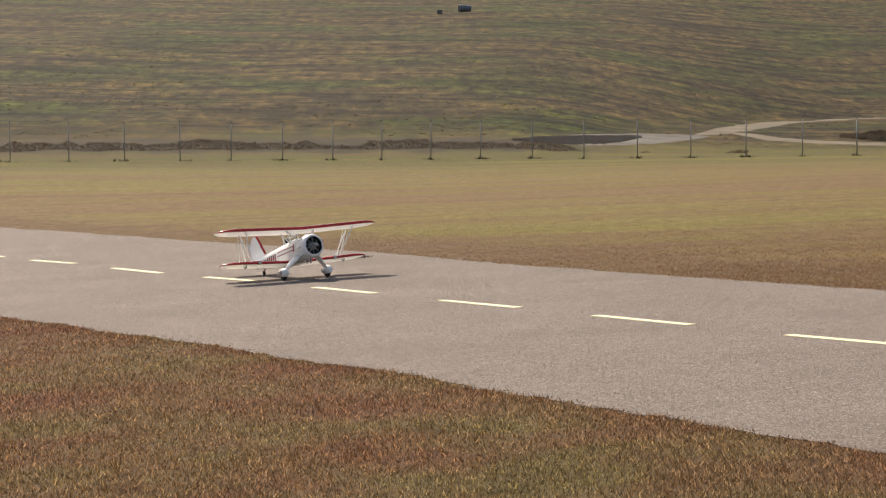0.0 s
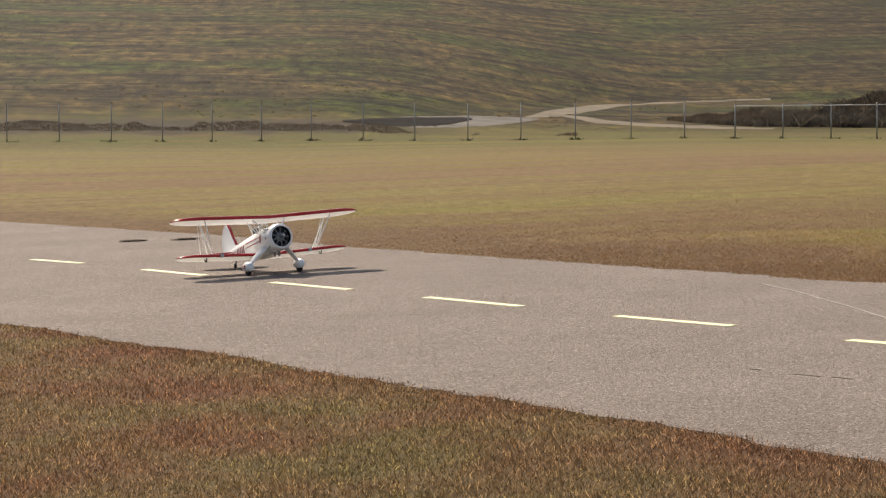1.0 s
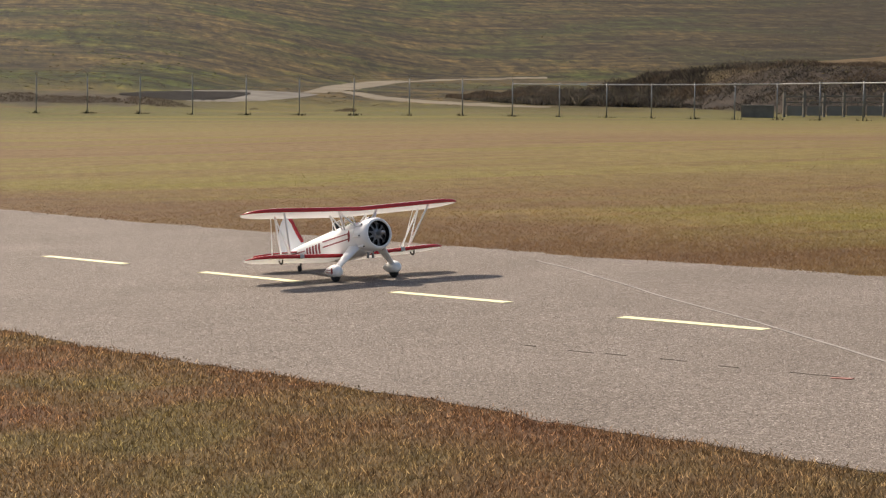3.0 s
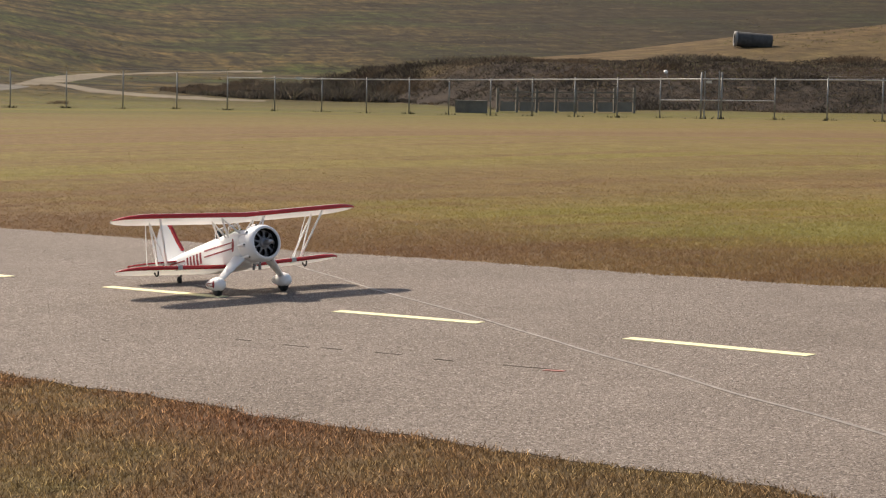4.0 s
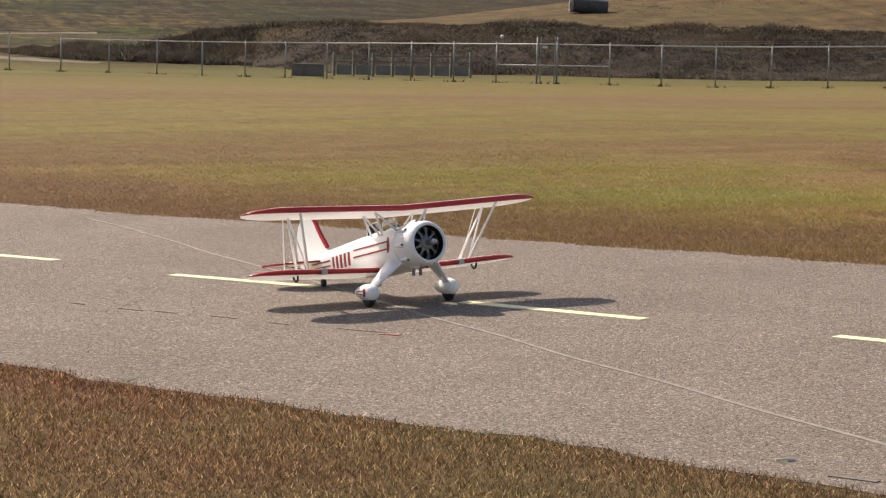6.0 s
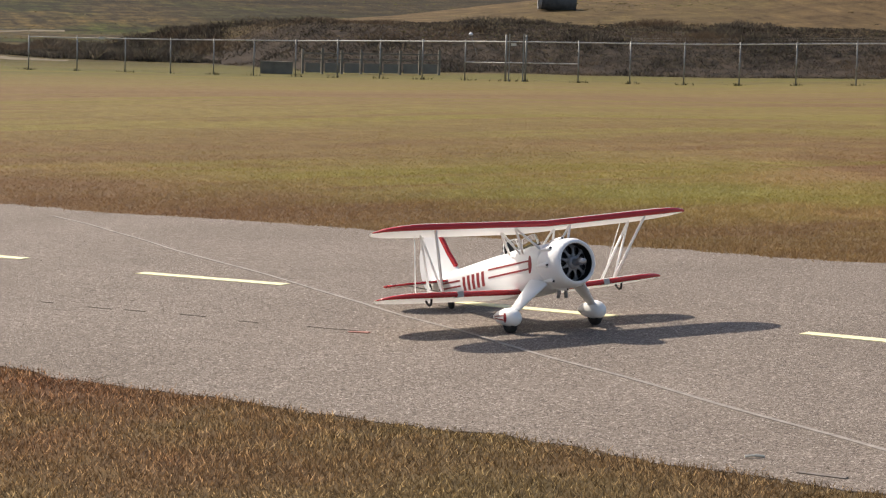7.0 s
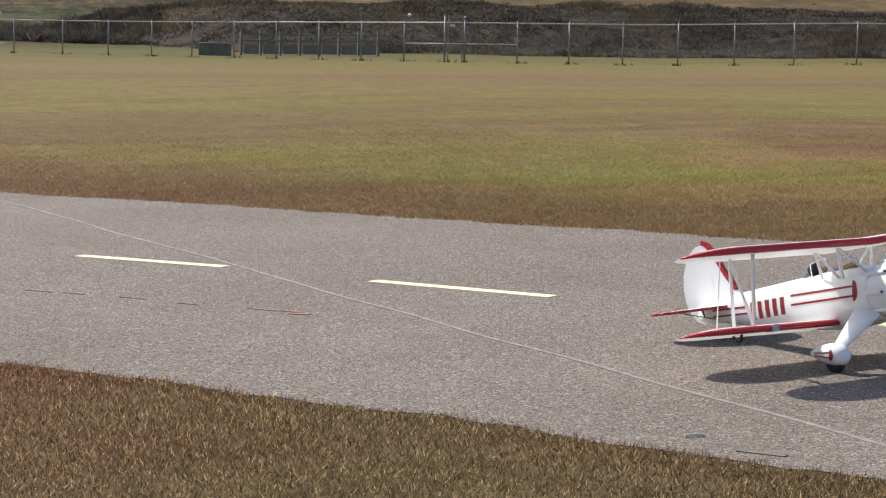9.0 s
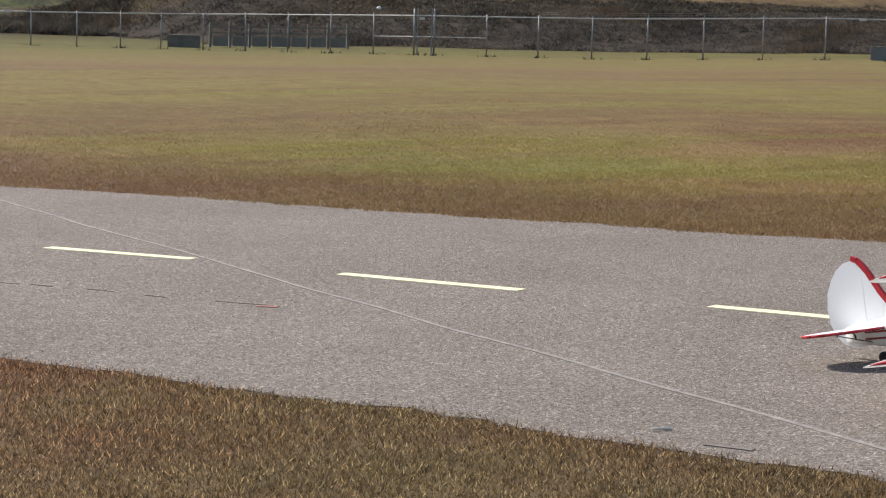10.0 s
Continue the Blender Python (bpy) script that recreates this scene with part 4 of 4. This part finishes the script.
def build_brush():
    rnd = np.random.default_rng(5)
    # low scrub along the ditch
    x, y, r = polar_points(rnd, 46000, -16, 7.5, 121.5, 132, 1)
    az = np.degrees(np.arctan2(x, y))
    lo = np.array([122.6 + 1.6 * noise.noise((float(a) * 0.9, 1.0, 1.0)) for a in az])
    hi = np.array([127.0 + 5.0 * noise.noise((float(a) * 0.6, 5.0, 1.0)) + 2.5 * noise.noise((float(a) * 3.1, 2.0, 1.0)) for a in az]) - 1.2 * np.clip(az - 1.0, 0, 4)
    keep = (r > lo) & (r < hi)
    x, y = x[keep], y[keep]
    n = len(x)
    scatter("ditch_scrub", DRY_BRUSH, lift_to_ground(x, y), rnd.uniform(0.02, 0.06, n), rnd.uniform(0.02, 0.13, n), rnd.uniform(0.3, 2.5, n), "dead brown scrub along a ditch", "scrub", rnd)
    # dark hollow and overgrown bank
    x, y, r = polar_points(rnd, 40000, 9.7, 16.0, 134, 152, 1)
    az = np.degrees(np.arctan2(x, y))
    edge_h = np.interp(az, [9.6, 10.4, 12.4, 13, 15.5, 16], [0.03, 0.35, 1.0, 1.0, 0.8, 0.5])
    ragged_end = np.array([noise.noise((float(a) * 0.3, float(b) * 0.3, 2.0)) for a, b in zip(x, y)])
    keep = np.abs(r - 143.5 - 1.5 * ragged_end) < 9.5 * np.clip((az - 9.6 + 0.5 * ragged_end) / 2.4, 0, 1) ** 0.7
    x, y, r, az, edge_h = x[keep], y[keep], r[keep], az[keep], edge_h[keep]
    n = len(x)
    scatter("hollow_scrub", BRUSH, lift_to_ground(x, y), rnd.uniform(0.04, 0.14, n), rnd.uniform(0.15, 0.75, n) * edge_h * np.array([0.75 + 0.9 * noise.noise((float(a) * 2.3, float(q) * 0.15, 8.0)) for a, q in zip(az, r)]), rnd.uniform(0.1, 1.6, n), "dark dead scrub in a hollow", "scrub", rnd)
    x, y, r = polar_points(rnd, 140000, 13.0, 39, 124.5, 156, 1)
    az = np.degrees(np.arctan2(x, y))
    lump = np.array([noise.noise((float(a) * 0.22, float(b) * 0.22, 3.0)) for a, b in zip(x, y)])
    k2 = np.clip(18 - az, 0, 6)
    fringe = np.array([noise.noise((float(a) * 0.9, float(b) * 0.9, 5.0)) for a, b in zip(x, y)])
    keep = (r < 146.5 + 3 * lump + 3 * fringe + 2.6 * k2) & (r > 125.5 + 1.5 * lump + 3.6 * k2) & (fringe > -0.45)
    x, y, lump = x[keep], y[keep], lump[keep]
    n = len(x)
    scatter("bank_scrub", BRUSH, lift_to_ground(x, y), rnd.uniform(0.03, 0.12, n), rnd.uniform(0.04, 0.24, n) * (0.55 + 3.0 * np.clip(lump, 0, 1)) * np.clip((np.degrees(np.arctan2(x, y)) - 12.6) / 2.5, 0.15, 1), rnd.uniform(0.2, 2.2, n), "tangled dead scrub on an earth bank", "scrub", rnd)
    # tussocks on the hillside
    x, y, r = polar_points(rnd, 70000, -13, 33, 131, 420)
    keep = np.array([noise.noise((float(a) * 0.06, float(b) * 0.06, 9.0)) + 0.6 * noise.noise((float(a) * 0.4, float(b) * 0.4, 2.0)) for a, b in zip(x, y)]) > 0.02
    x, y, r = x[keep], y[keep], r[keep]
    n = len(x)
    scatter("hill_tussocks", TUSSOCK, lift_to_ground(x, y), rnd.uniform(0.08, 0.30, n), rnd.uniform(0.015, 0.05, n), rnd.uniform(2.0, 8.0, n), "rough grass tussocks on the hillside", "grass", rnd)
    # weeds at the feet of the posts
    xs, ys = [], []
    for azp in POSTS:
        s = fence_spot(azp)
        k = int(14 + 40 * abs(noise.noise((azp * 1.7, 3, 3))))
        xs += list(s.x + rnd.normal(0, 0.22, k))
        ys += list(s.y + rnd.normal(0, 0.15, k))
    xs, ys = np.array(xs), np.array(ys)
    n = len(xs)
    scatter("fence_weeds", WEEDS, lift_to_ground(xs, ys), rnd.uniform(0.03, 0.08, n), rnd.uniform(0.04, 0.17, n), rnd.uniform(0, 0.9, n), "dark weeds at the feet of fence posts", "weeds", rnd)


def tussock_material():
    n = Nodes("tussock_grass", 0.9, spec=0.1)
    p = n.position()
    c = n.ramp(n.noise(p, 0.05, 4.0), [(0.36, (0.085, 0.062, 0.034)), (0.50, (0.130, 0.098, 0.054)), (0.62, (0.075, 0.092, 0.028))])
    c = n.mix(1.0, c, n.ramp(n.island(), [(0.0, (0.6, 0.6, 0.6)), (0.6, (1.1, 1.1, 1.1)), (1.0, (2.0, 1.95, 1.85))]), "MULTIPLY")
    n.leafy(c, 0.5)
    return n.mat


TUSSOCK = tussock_material()
CLUMP = plain("brown_clump", (0.085, 0.065, 0.040), 0.9, spec=0.1, spread=0.4, scale=6)
WEEDS = plain("dark_weeds", (0.045, 0.042, 0.020), 0.9, spec=0.1, spread=0.5, scale=3)
build_brush()


def build_grass():
    rnd = np.random.default_rng(11)
    # mown grass on the near side of the runway
    x, y, r = polar_points(rnd, 620000, -14, 38, 6.6, 27)
    s, o = x * U[0] + y * U[1], x * V[0] + y * V[1]
    lim = np.interp(s, [along(p) for p in NEAR_EDGE], [across(p) for p in NEAR_EDGE])
    wob = np.array([ragged(float(q), 1.7) for q in np.linspace(-40, 25, 1301)])
    lim = lim + np.interp(s, np.linspace(-40, 25, 1301), wob)
    keep = o < lim + rnd.normal(0, 0.035, len(o)) + 0.01
    x, y, r = x[keep], y[keep], r[keep]
    n = len(x)
    base = np.stack([x, y, BANK * x - SINK], 1)
    tall = 0.6 + 0.8 * np.array([noise.noise((float(a) * 1.3, float(b) * 1.3, 4.0)) * 0.5 + 0.5 for a, b in zip(x, y)])
    scatter("near_grass", BLADES, base, rnd.uniform(0.0028, 0.0060, n) * (0.6 + r / 18), rnd.uniform(0.008, 0.028, n) * tall, rnd.uniform(0.1, 1.25, n), "short dry brown and green mown grass", "grass", rnd)
    # a ragged fringe that leans over the edge of the asphalt
    s = rnd.uniform(-27, 1, 12000)
    o = np.interp(s, [along(p) for p in NEAR_EDGE], [across(p) for p in NEAR_EDGE]) + np.interp(s, np.linspace(-40, 25, 1301), wob)
    push = np.array([0.05 * noise.noise((float(q) * 3.0, 2.0, 7.0)) for q in np.linspace(-40, 25, 2601)])
    o = o - np.abs(rnd.normal(0, 0.12, len(s))) - 0.01 + np.interp(s, np.linspace(-40, 25, 2601), push)
    x, y = s * U[0] + o * V[0], s * U[1] + o * V[1]
    n = len(x)
    scatter("edge_grass", BLADES, np.stack([x, y, BANK * x - SINK], 1), rnd.uniform(0.004, 0.008, n), rnd.uniform(0.008, 0.026, n), rnd.uniform(0.3, 1.8, n), "dry grass fringe along the asphalt edge", "grass", rnd)
    # the far side, thinning with distance
    x, y, r = polar_points(rnd, 760000, -12.5, 37, 12.0, 48)
    s, o = x * U[0] + y * U[1], x * V[0] + y * V[1]
    lim = np.interp(s, [along(p) for p in FAR_EDGE], [across(p) for p in FAR_EDGE])
    wob = np.array([ragged(float(q), 8.3) for q in np.linspace(-70, 25, 1901)])
    lim = lim + np.interp(s, np.linspace(-70, 25, 1901), wob)
    keep = (o > lim - rnd.normal(0, 0.045, len(o)) - 0.01) & (rnd.uniform(0, 1, len(o)) < np.interp(r, [20, 32, 48], [1.0, 0.5, 0.0]))
    x, y, r, o, lim = x[keep], y[keep], r[keep], o[keep], lim[keep]
    n = len(x)
    tall = 0.55 + 0.9 * np.array([noise.noise((float(a) * 0.5, float(b) * 0.5, 6.0)) * 0.5 + 0.5 for a, b in zip(x, y)])
    scatter("far_grass", FAR_BLADES, lift_to_ground(x, y), rnd.uniform(0.004, 0.0085, n) * (0.5 + r / 24), rnd.uniform(0.012, 0.040, n) * tall * np.interp(r, [16, 30, 48], [1.0, 0.35, 0.15]), rnd.uniform(0.15, 1.5, n) * np.interp(r, [16, 30], [1.0, 4.0]), "dry airfield grass in brown and yellow-green patches", "grass", rnd)
    # bleached straws and crumbs along both edges of the asphalt
    litter = Nodes("bleached_straw", 0.9, spec=0.1)
    litter.leafy(litter.ramp(litter.island(), [(0.0, (0.10, 0.075, 0.05)), (0.5, (0.30, 0.25, 0.19)), (1.0, (0.60, 0.54, 0.46))]), 0.3)
    for points, seed, k, s0 in ((NEAR_EDGE, 1.7, 1500, -24), (FAR_EDGE, 8.3, 1300, -32)):
        s = rnd.uniform(s0, 0, k)
        s = s[np.array([noise.noise((float(q) * 1.7, seed, 2.0)) for q in s]) > -0.05]
        o = np.array([edge(points, float(q)) + ragged(float(q), seed) for q in s]) + rnd.normal(0, 0.05, len(s))
        x, y = s * U[0] + o * V[0], s * U[1] + o * V[1]
        z = np.array([terrain(float(a), float(b)) + SINK for a, b in zip(x, y)])
        scatter("straw_litter", litter.mat, np.stack([x, y, z], 1), rnd.uniform(0.006, 0.016, len(s)), rnd.uniform(0.004, 0.018, len(s)), rnd.uniform(0.5, 4.0, len(s)), "bleached straw and crumbs along the asphalt edge", "straw", rnd)
    # two clumps that grow out of the asphalt
    for cx, cy, ln in ((-1.73, 28.84, 0.15), (-1.08, 28.77, 0.12)):
        k = 260
        t = rnd.uniform(-ln, ln, k)
        x, y = cx + t * 0.9 + rnd.normal(0, 0.04, k), cy + t * 0.2 + rnd.normal(0, 0.06, k)
        z = np.array([terrain(float(a), float(b)) + SINK for a, b in zip(x, y)])
        scatter("grass_clump", CLUMP, np.stack([x, y, z], 1), rnd.uniform(0.006, 0.016, k), rnd.uniform(0.01, 0.035, k), rnd.uniform(0.2, 1.2, k), "dark grass clump growing through the asphalt", "grass", rnd)


build_grass()


def build_aggregate():
    """Loose and proud stones in the worn asphalt."""
    n = Nodes("asphalt_stones", 0.9, spec=0.15)
    tone = n.ramp(n.island(), [(0.0, (0.105, 0.084, 0.068)), (0.40, (0.190, 0.154, 0.126)), (0.72, (0.31, 0.262, 0.220)), (0.92, (0.50, 0.45, 0.40)), (1.0, (0.66, 0.62, 0.58))])
    n.color(tone)
    rnd = np.random.default_rng(23)
    x, y, r = polar_points(rnd, 420000, -12, 37, 7.0, 26)
    s, o = x * U[0] + y * U[1], x * V[0] + y * V[1]
    near = np.interp(s, [along(p) for p in NEAR_EDGE], [across(p) for p in NEAR_EDGE])
    far = np.interp(s, [along(p) for p in FAR_EDGE], [across(p) for p in FAR_EDGE])
    keep = (o > near + 0.05) & (o < far - 0.05) & (rnd.uniform(0, 1, len(o)) < np.interp(r, [13, 26], [1.0, 0.1]))
    # the paint covers the stones
    for a, b in DASHES:
        mx, my = (a[0] + b[0]) / 2, (a[1] + b[1]) / 2
        ln = math.hypot(b[0] - a[0], b[1] - a[1])
        dx, dy = (b[0] - a[0]) / ln, (b[1] - a[1]) / ln
        t, w = (x - mx) * dx + (y - my) * dy, (y - my) * dx - (x - mx) * dy
        keep &= ~((np.abs(t) < ln / 2 + 0.01) & (np.abs(w) < 0.06))
    x, y, r = x[keep], y[keep], r[keep]
    k = len(x)
    z = BANK * x - 0.001
    scatter("asphalt_stones", n.mat, np.stack([x, y, z], 1), rnd.uniform(0.004, 0.010, k) * (0.75 + r / 50), rnd.uniform(0.0015, 0.0044, k) * (0.7 + r / 60), rnd.uniform(0.8, 2.6, k), "coarse pale stones in the worn asphalt", "gravel", rnd)


build_aggregate()

# pipe on the mound: cloud shade is put into the darker base colour
CONCRETE = plain("weathered_shaded_concrete", (0.075, 0.072, 0.068), 0.9, spread=0.35, scale=2.5, bump=0.02)
PALE = plain("pale_weathered_concrete", (0.27, 0.26, 0.24), 0.9, spread=0.2, scale=3)


def build_pipe(az, r, length, radius, turn, label, material=CONCRETE):
    """A length of drainage pipe lying on the slope."""
    x, y = polar(az, r)
    z = terrain(x, y)
    root = tagged(new("drainage_pipe"), label, "pipe")
    root.matrix_world = pose(x, y, z + radius * 0.86, 0, 4, -az + turn)
    bm = bmesh.new()
    h = length / 2
    add_lathe(bm, [(-h, radius * 0.80), (-h, radius * 0.97), (-h + 0.05, radius), (h * 0.2, radius * 1.01), (h - 0.05, radius), (h, radius * 0.97), (h, radius * 0.80), (0.0, radius * 0.79), (-h, radius * 0.80)], 28)
    part("barrel", bm, material, root, smooth=True)
    bm = bmesh.new()
    add_lathe(bm, [(-h - 0.01, radius * 0.78), (-h - 0.03, radius * 1.03), (-h + 0.14, radius * 1.05), (-h + 0.16, radius * 1.0), (-h + 0.10, radius * 0.78), (-h - 0.01, radius * 0.78)], 28)
    part("rim", bm, PALE, root, "pale socket rim", smooth=True)


r_pipe = sight(24.22, 1.05, 141)
build_pipe(24.22, r_pipe, 2.5, 0.50, 8, "weathered drainage pipe on a grassy mound, coloured dark for cloud shade")
r_hill = sight(0.5, 2.80, 132, 600)
build_pipe(0.54, r_hill, 1.45, 0.42, 14, "grey drainage pipe lying on the hillside", plain("blue_grey_concrete", (0.15, 0.16, 0.18), 0.8, spread=0.3, scale=2.5))


def build_block(name, az, r, w, d, h, material, top, label, category, sink=0.04):
    """A weathered box with a lid that overhangs it."""
    x, y = polar(az, r)
    z = terrain(x, y) - sink
    root = tagged(new(name), label, category)
    root.matrix_world = pose(x, y, z, 0, 0, -az)
    bm = bmesh.new()
    add_box(bm, -w / 2, w / 2, -d / 2, d / 2, 0, h)
    bmesh.ops.bevel(bm, geom=bm.edges[:], offset=0.025, segments=2, affect="EDGES")
    part("body", bm, material, root)
    bm = bmesh.new()
    add_box(bm, -w / 2 - 0.03, w / 2 + 0.03, -d / 2 - 0.03, d / 2 + 0.03, h + 0.003, h + 0.05)
    bmesh.ops.bevel(bm, geom=bm.edges[:], offset=0.012, segments=1, affect="EDGES")
    part("lid", bm, top, root)
    for k in range(4):
        bm = bmesh.new()
        xx = -w / 2 + w * (k + 0.5) / 4
        add_box(bm, xx - 0.03, xx + 0.03, -d / 2 - 0.035, -d / 2 - 0.003, 0.05, h - 0.02)
        part("rib", bm, material, root)


DARKBOX = plain("dull_green_grey_steel", (0.165, 0.146, 0.116), 0.7, spread=0.3, scale=2)
LIDGREY = plain("faded_grey_steel", (0.200, 0.176, 0.140), 0.7, spread=0.2, scale=2)
build_block("storage_bin", 17.36, 119.5, 1.65, 1.0, 0.62, DARKBOX, LIDGREY, "dull green-grey steel bin behind the fence", "bin")
build_block("grey_cabinet", 34.55, 106.0, 1.5, 0.8, 0.62, plain("grey_cabinet_paint", (0.20, 0.205, 0.20), 0.6), LIDGREY, "grey steel cabinet beside the fence", "cabinet")
x0, y0 = polar(-0.07, sight(-0.07, 2.74, 132, 600))
build_block("concrete_block", -0.07, math.hypot(x0, y0), 0.6, 0.5, 0.45, PALE, PALE, "pale concrete block on the hillside", "block")


def build_pen():
    """A low row of weathered panels and posts behind the fence."""
    pen = tagged(new("panel_pen"), "weathered grey pen of posts, rails and panels", "pen")
    azs = [18.0 + 0.48 * i for i in range(8)]
    spots = []
    for az in azs:
        x, y = polar(az, 121.0)
        spots.append(Vector((x, y, terrain(x, y))))
    for i, s in enumerate(spots):
        bm = bmesh.new()
        add_box(bm, s.x - 0.06, s.x + 0.06, s.y - 0.06, s.y + 0.06, s.z - 0.1, s.z + 1.28 + 0.05 * math.sin(i * 2.1))
        part("post", bm, DARKBOX, pen)
    for a, b in zip(spots, spots[1:]):
        for z, h in ((1.02, 0.07), (0.72, 0.06)):
            bm = bmesh.new()
            q = [a + Vector((0, -0.08, z)), b + Vector((0, -0.08, z)), b + Vector((0, -0.08, z + h)), a + Vector((0, -0.08, z + h))]
            rings = [[v + Vector((0, d, 0)) for v in q] for d in (0, 0.04)]
            add_loft(bm, rings)
            part("rail", bm, DARKBOX, pen)
        bm = bmesh.new()
        q = [a.lerp(b, 0.12) + Vector((0, -0.14, 0.06)), a.lerp(b, 0.88) + Vector((0, -0.14, 0.06)), a.lerp(b, 0.88) + Vector((0, -0.14, 0.56)), a.lerp(b, 0.12) + Vector((0, -0.14, 0.56))]
        add_loft(bm, [[v + Vector((0, d, 0)) for v in q] for d in (0, 0.05)])
        part("panel", bm, LIDGREY, pen)


build_pen()


def build_marker():
    x, y = polar(22.12, 131.0)
    z = terrain(x, y)
    root = tagged(new("marker_pole"), "white ball on a thin leaning pole in the scrub", "marker")
    top = Vector((x, y, EYE + 131 * math.tan(radians(0.41))))
    bm = bmesh.new()
    add_tube(bm, (x + 0.45, y, z - 0.1), top, 0.02, 0.015, 7)
    part("pole", bm, GALV, root)
    bm = bmesh.new()
    bmesh.ops.create_uvsphere(bm, u_segments=14, v_segments=9, radius=0.12, matrix=Matrix.Translation(top) @ Matrix.Diagonal((1, 1, 0.85, 1)))
    part("ball", bm, WHITE, root, "white rounded cap", smooth=True)


build_marker()


def motions():
    # seconds, x, y, compass heading and roll of the taxiing biplane
    rows = [
        (0.0, -1.490, 25.05, 149.1, 0.3), (0.5, -0.655, 23.62, 152.5, 0.3), (1.0, 0.000, 22.31, 157.5, 0.3), (1.5, 0.575, 21.05, 157.0, 0.3), (2.0, 1.200, 19.90, 153.4, 0.2),
        (2.75, 2.110, 18.27, 155.2, 0.1), (3.5, 2.935, 16.75, 158.2, 0.0), (4.0, 3.345, 15.73, 161.1, 0.0), (4.5, 3.697, 14.80, 164.0, 0.1), (5.0, 4.005, 13.95, 166.1, 0.1),
        (5.5, 4.282, 13.13, 167.8, 0.2), (6.25, 4.635, 12.01, 169.1, 0.4), (7.0, 4.950, 10.92, 170.1, 0.55), (7.5, 5.143, 10.255, 171.2, 0.45),
        (8.0, 5.336, 9.640, 172.0, 0.4), (8.5, 5.518, 9.030, 171.4, 0.7), (9.0, 5.716, 8.490, 169.5, 1.4), (9.5, 5.905, 7.942, 167.2, 1.4), (10.0, 6.070, 7.390, 166.0, 1.0),
    ]
    bank = Matrix.Rotation(-math.atan(BANK), 4, "Y")
    walk(biplane, [(t, Matrix.Translation((x, y, BANK * x)) @ bank @ Matrix.Rotation(radians(90 - h), 4, "Z") @ Matrix.Rotation(radians(r), 4, "X")) for t, x, y, h, r in rows])


motions()
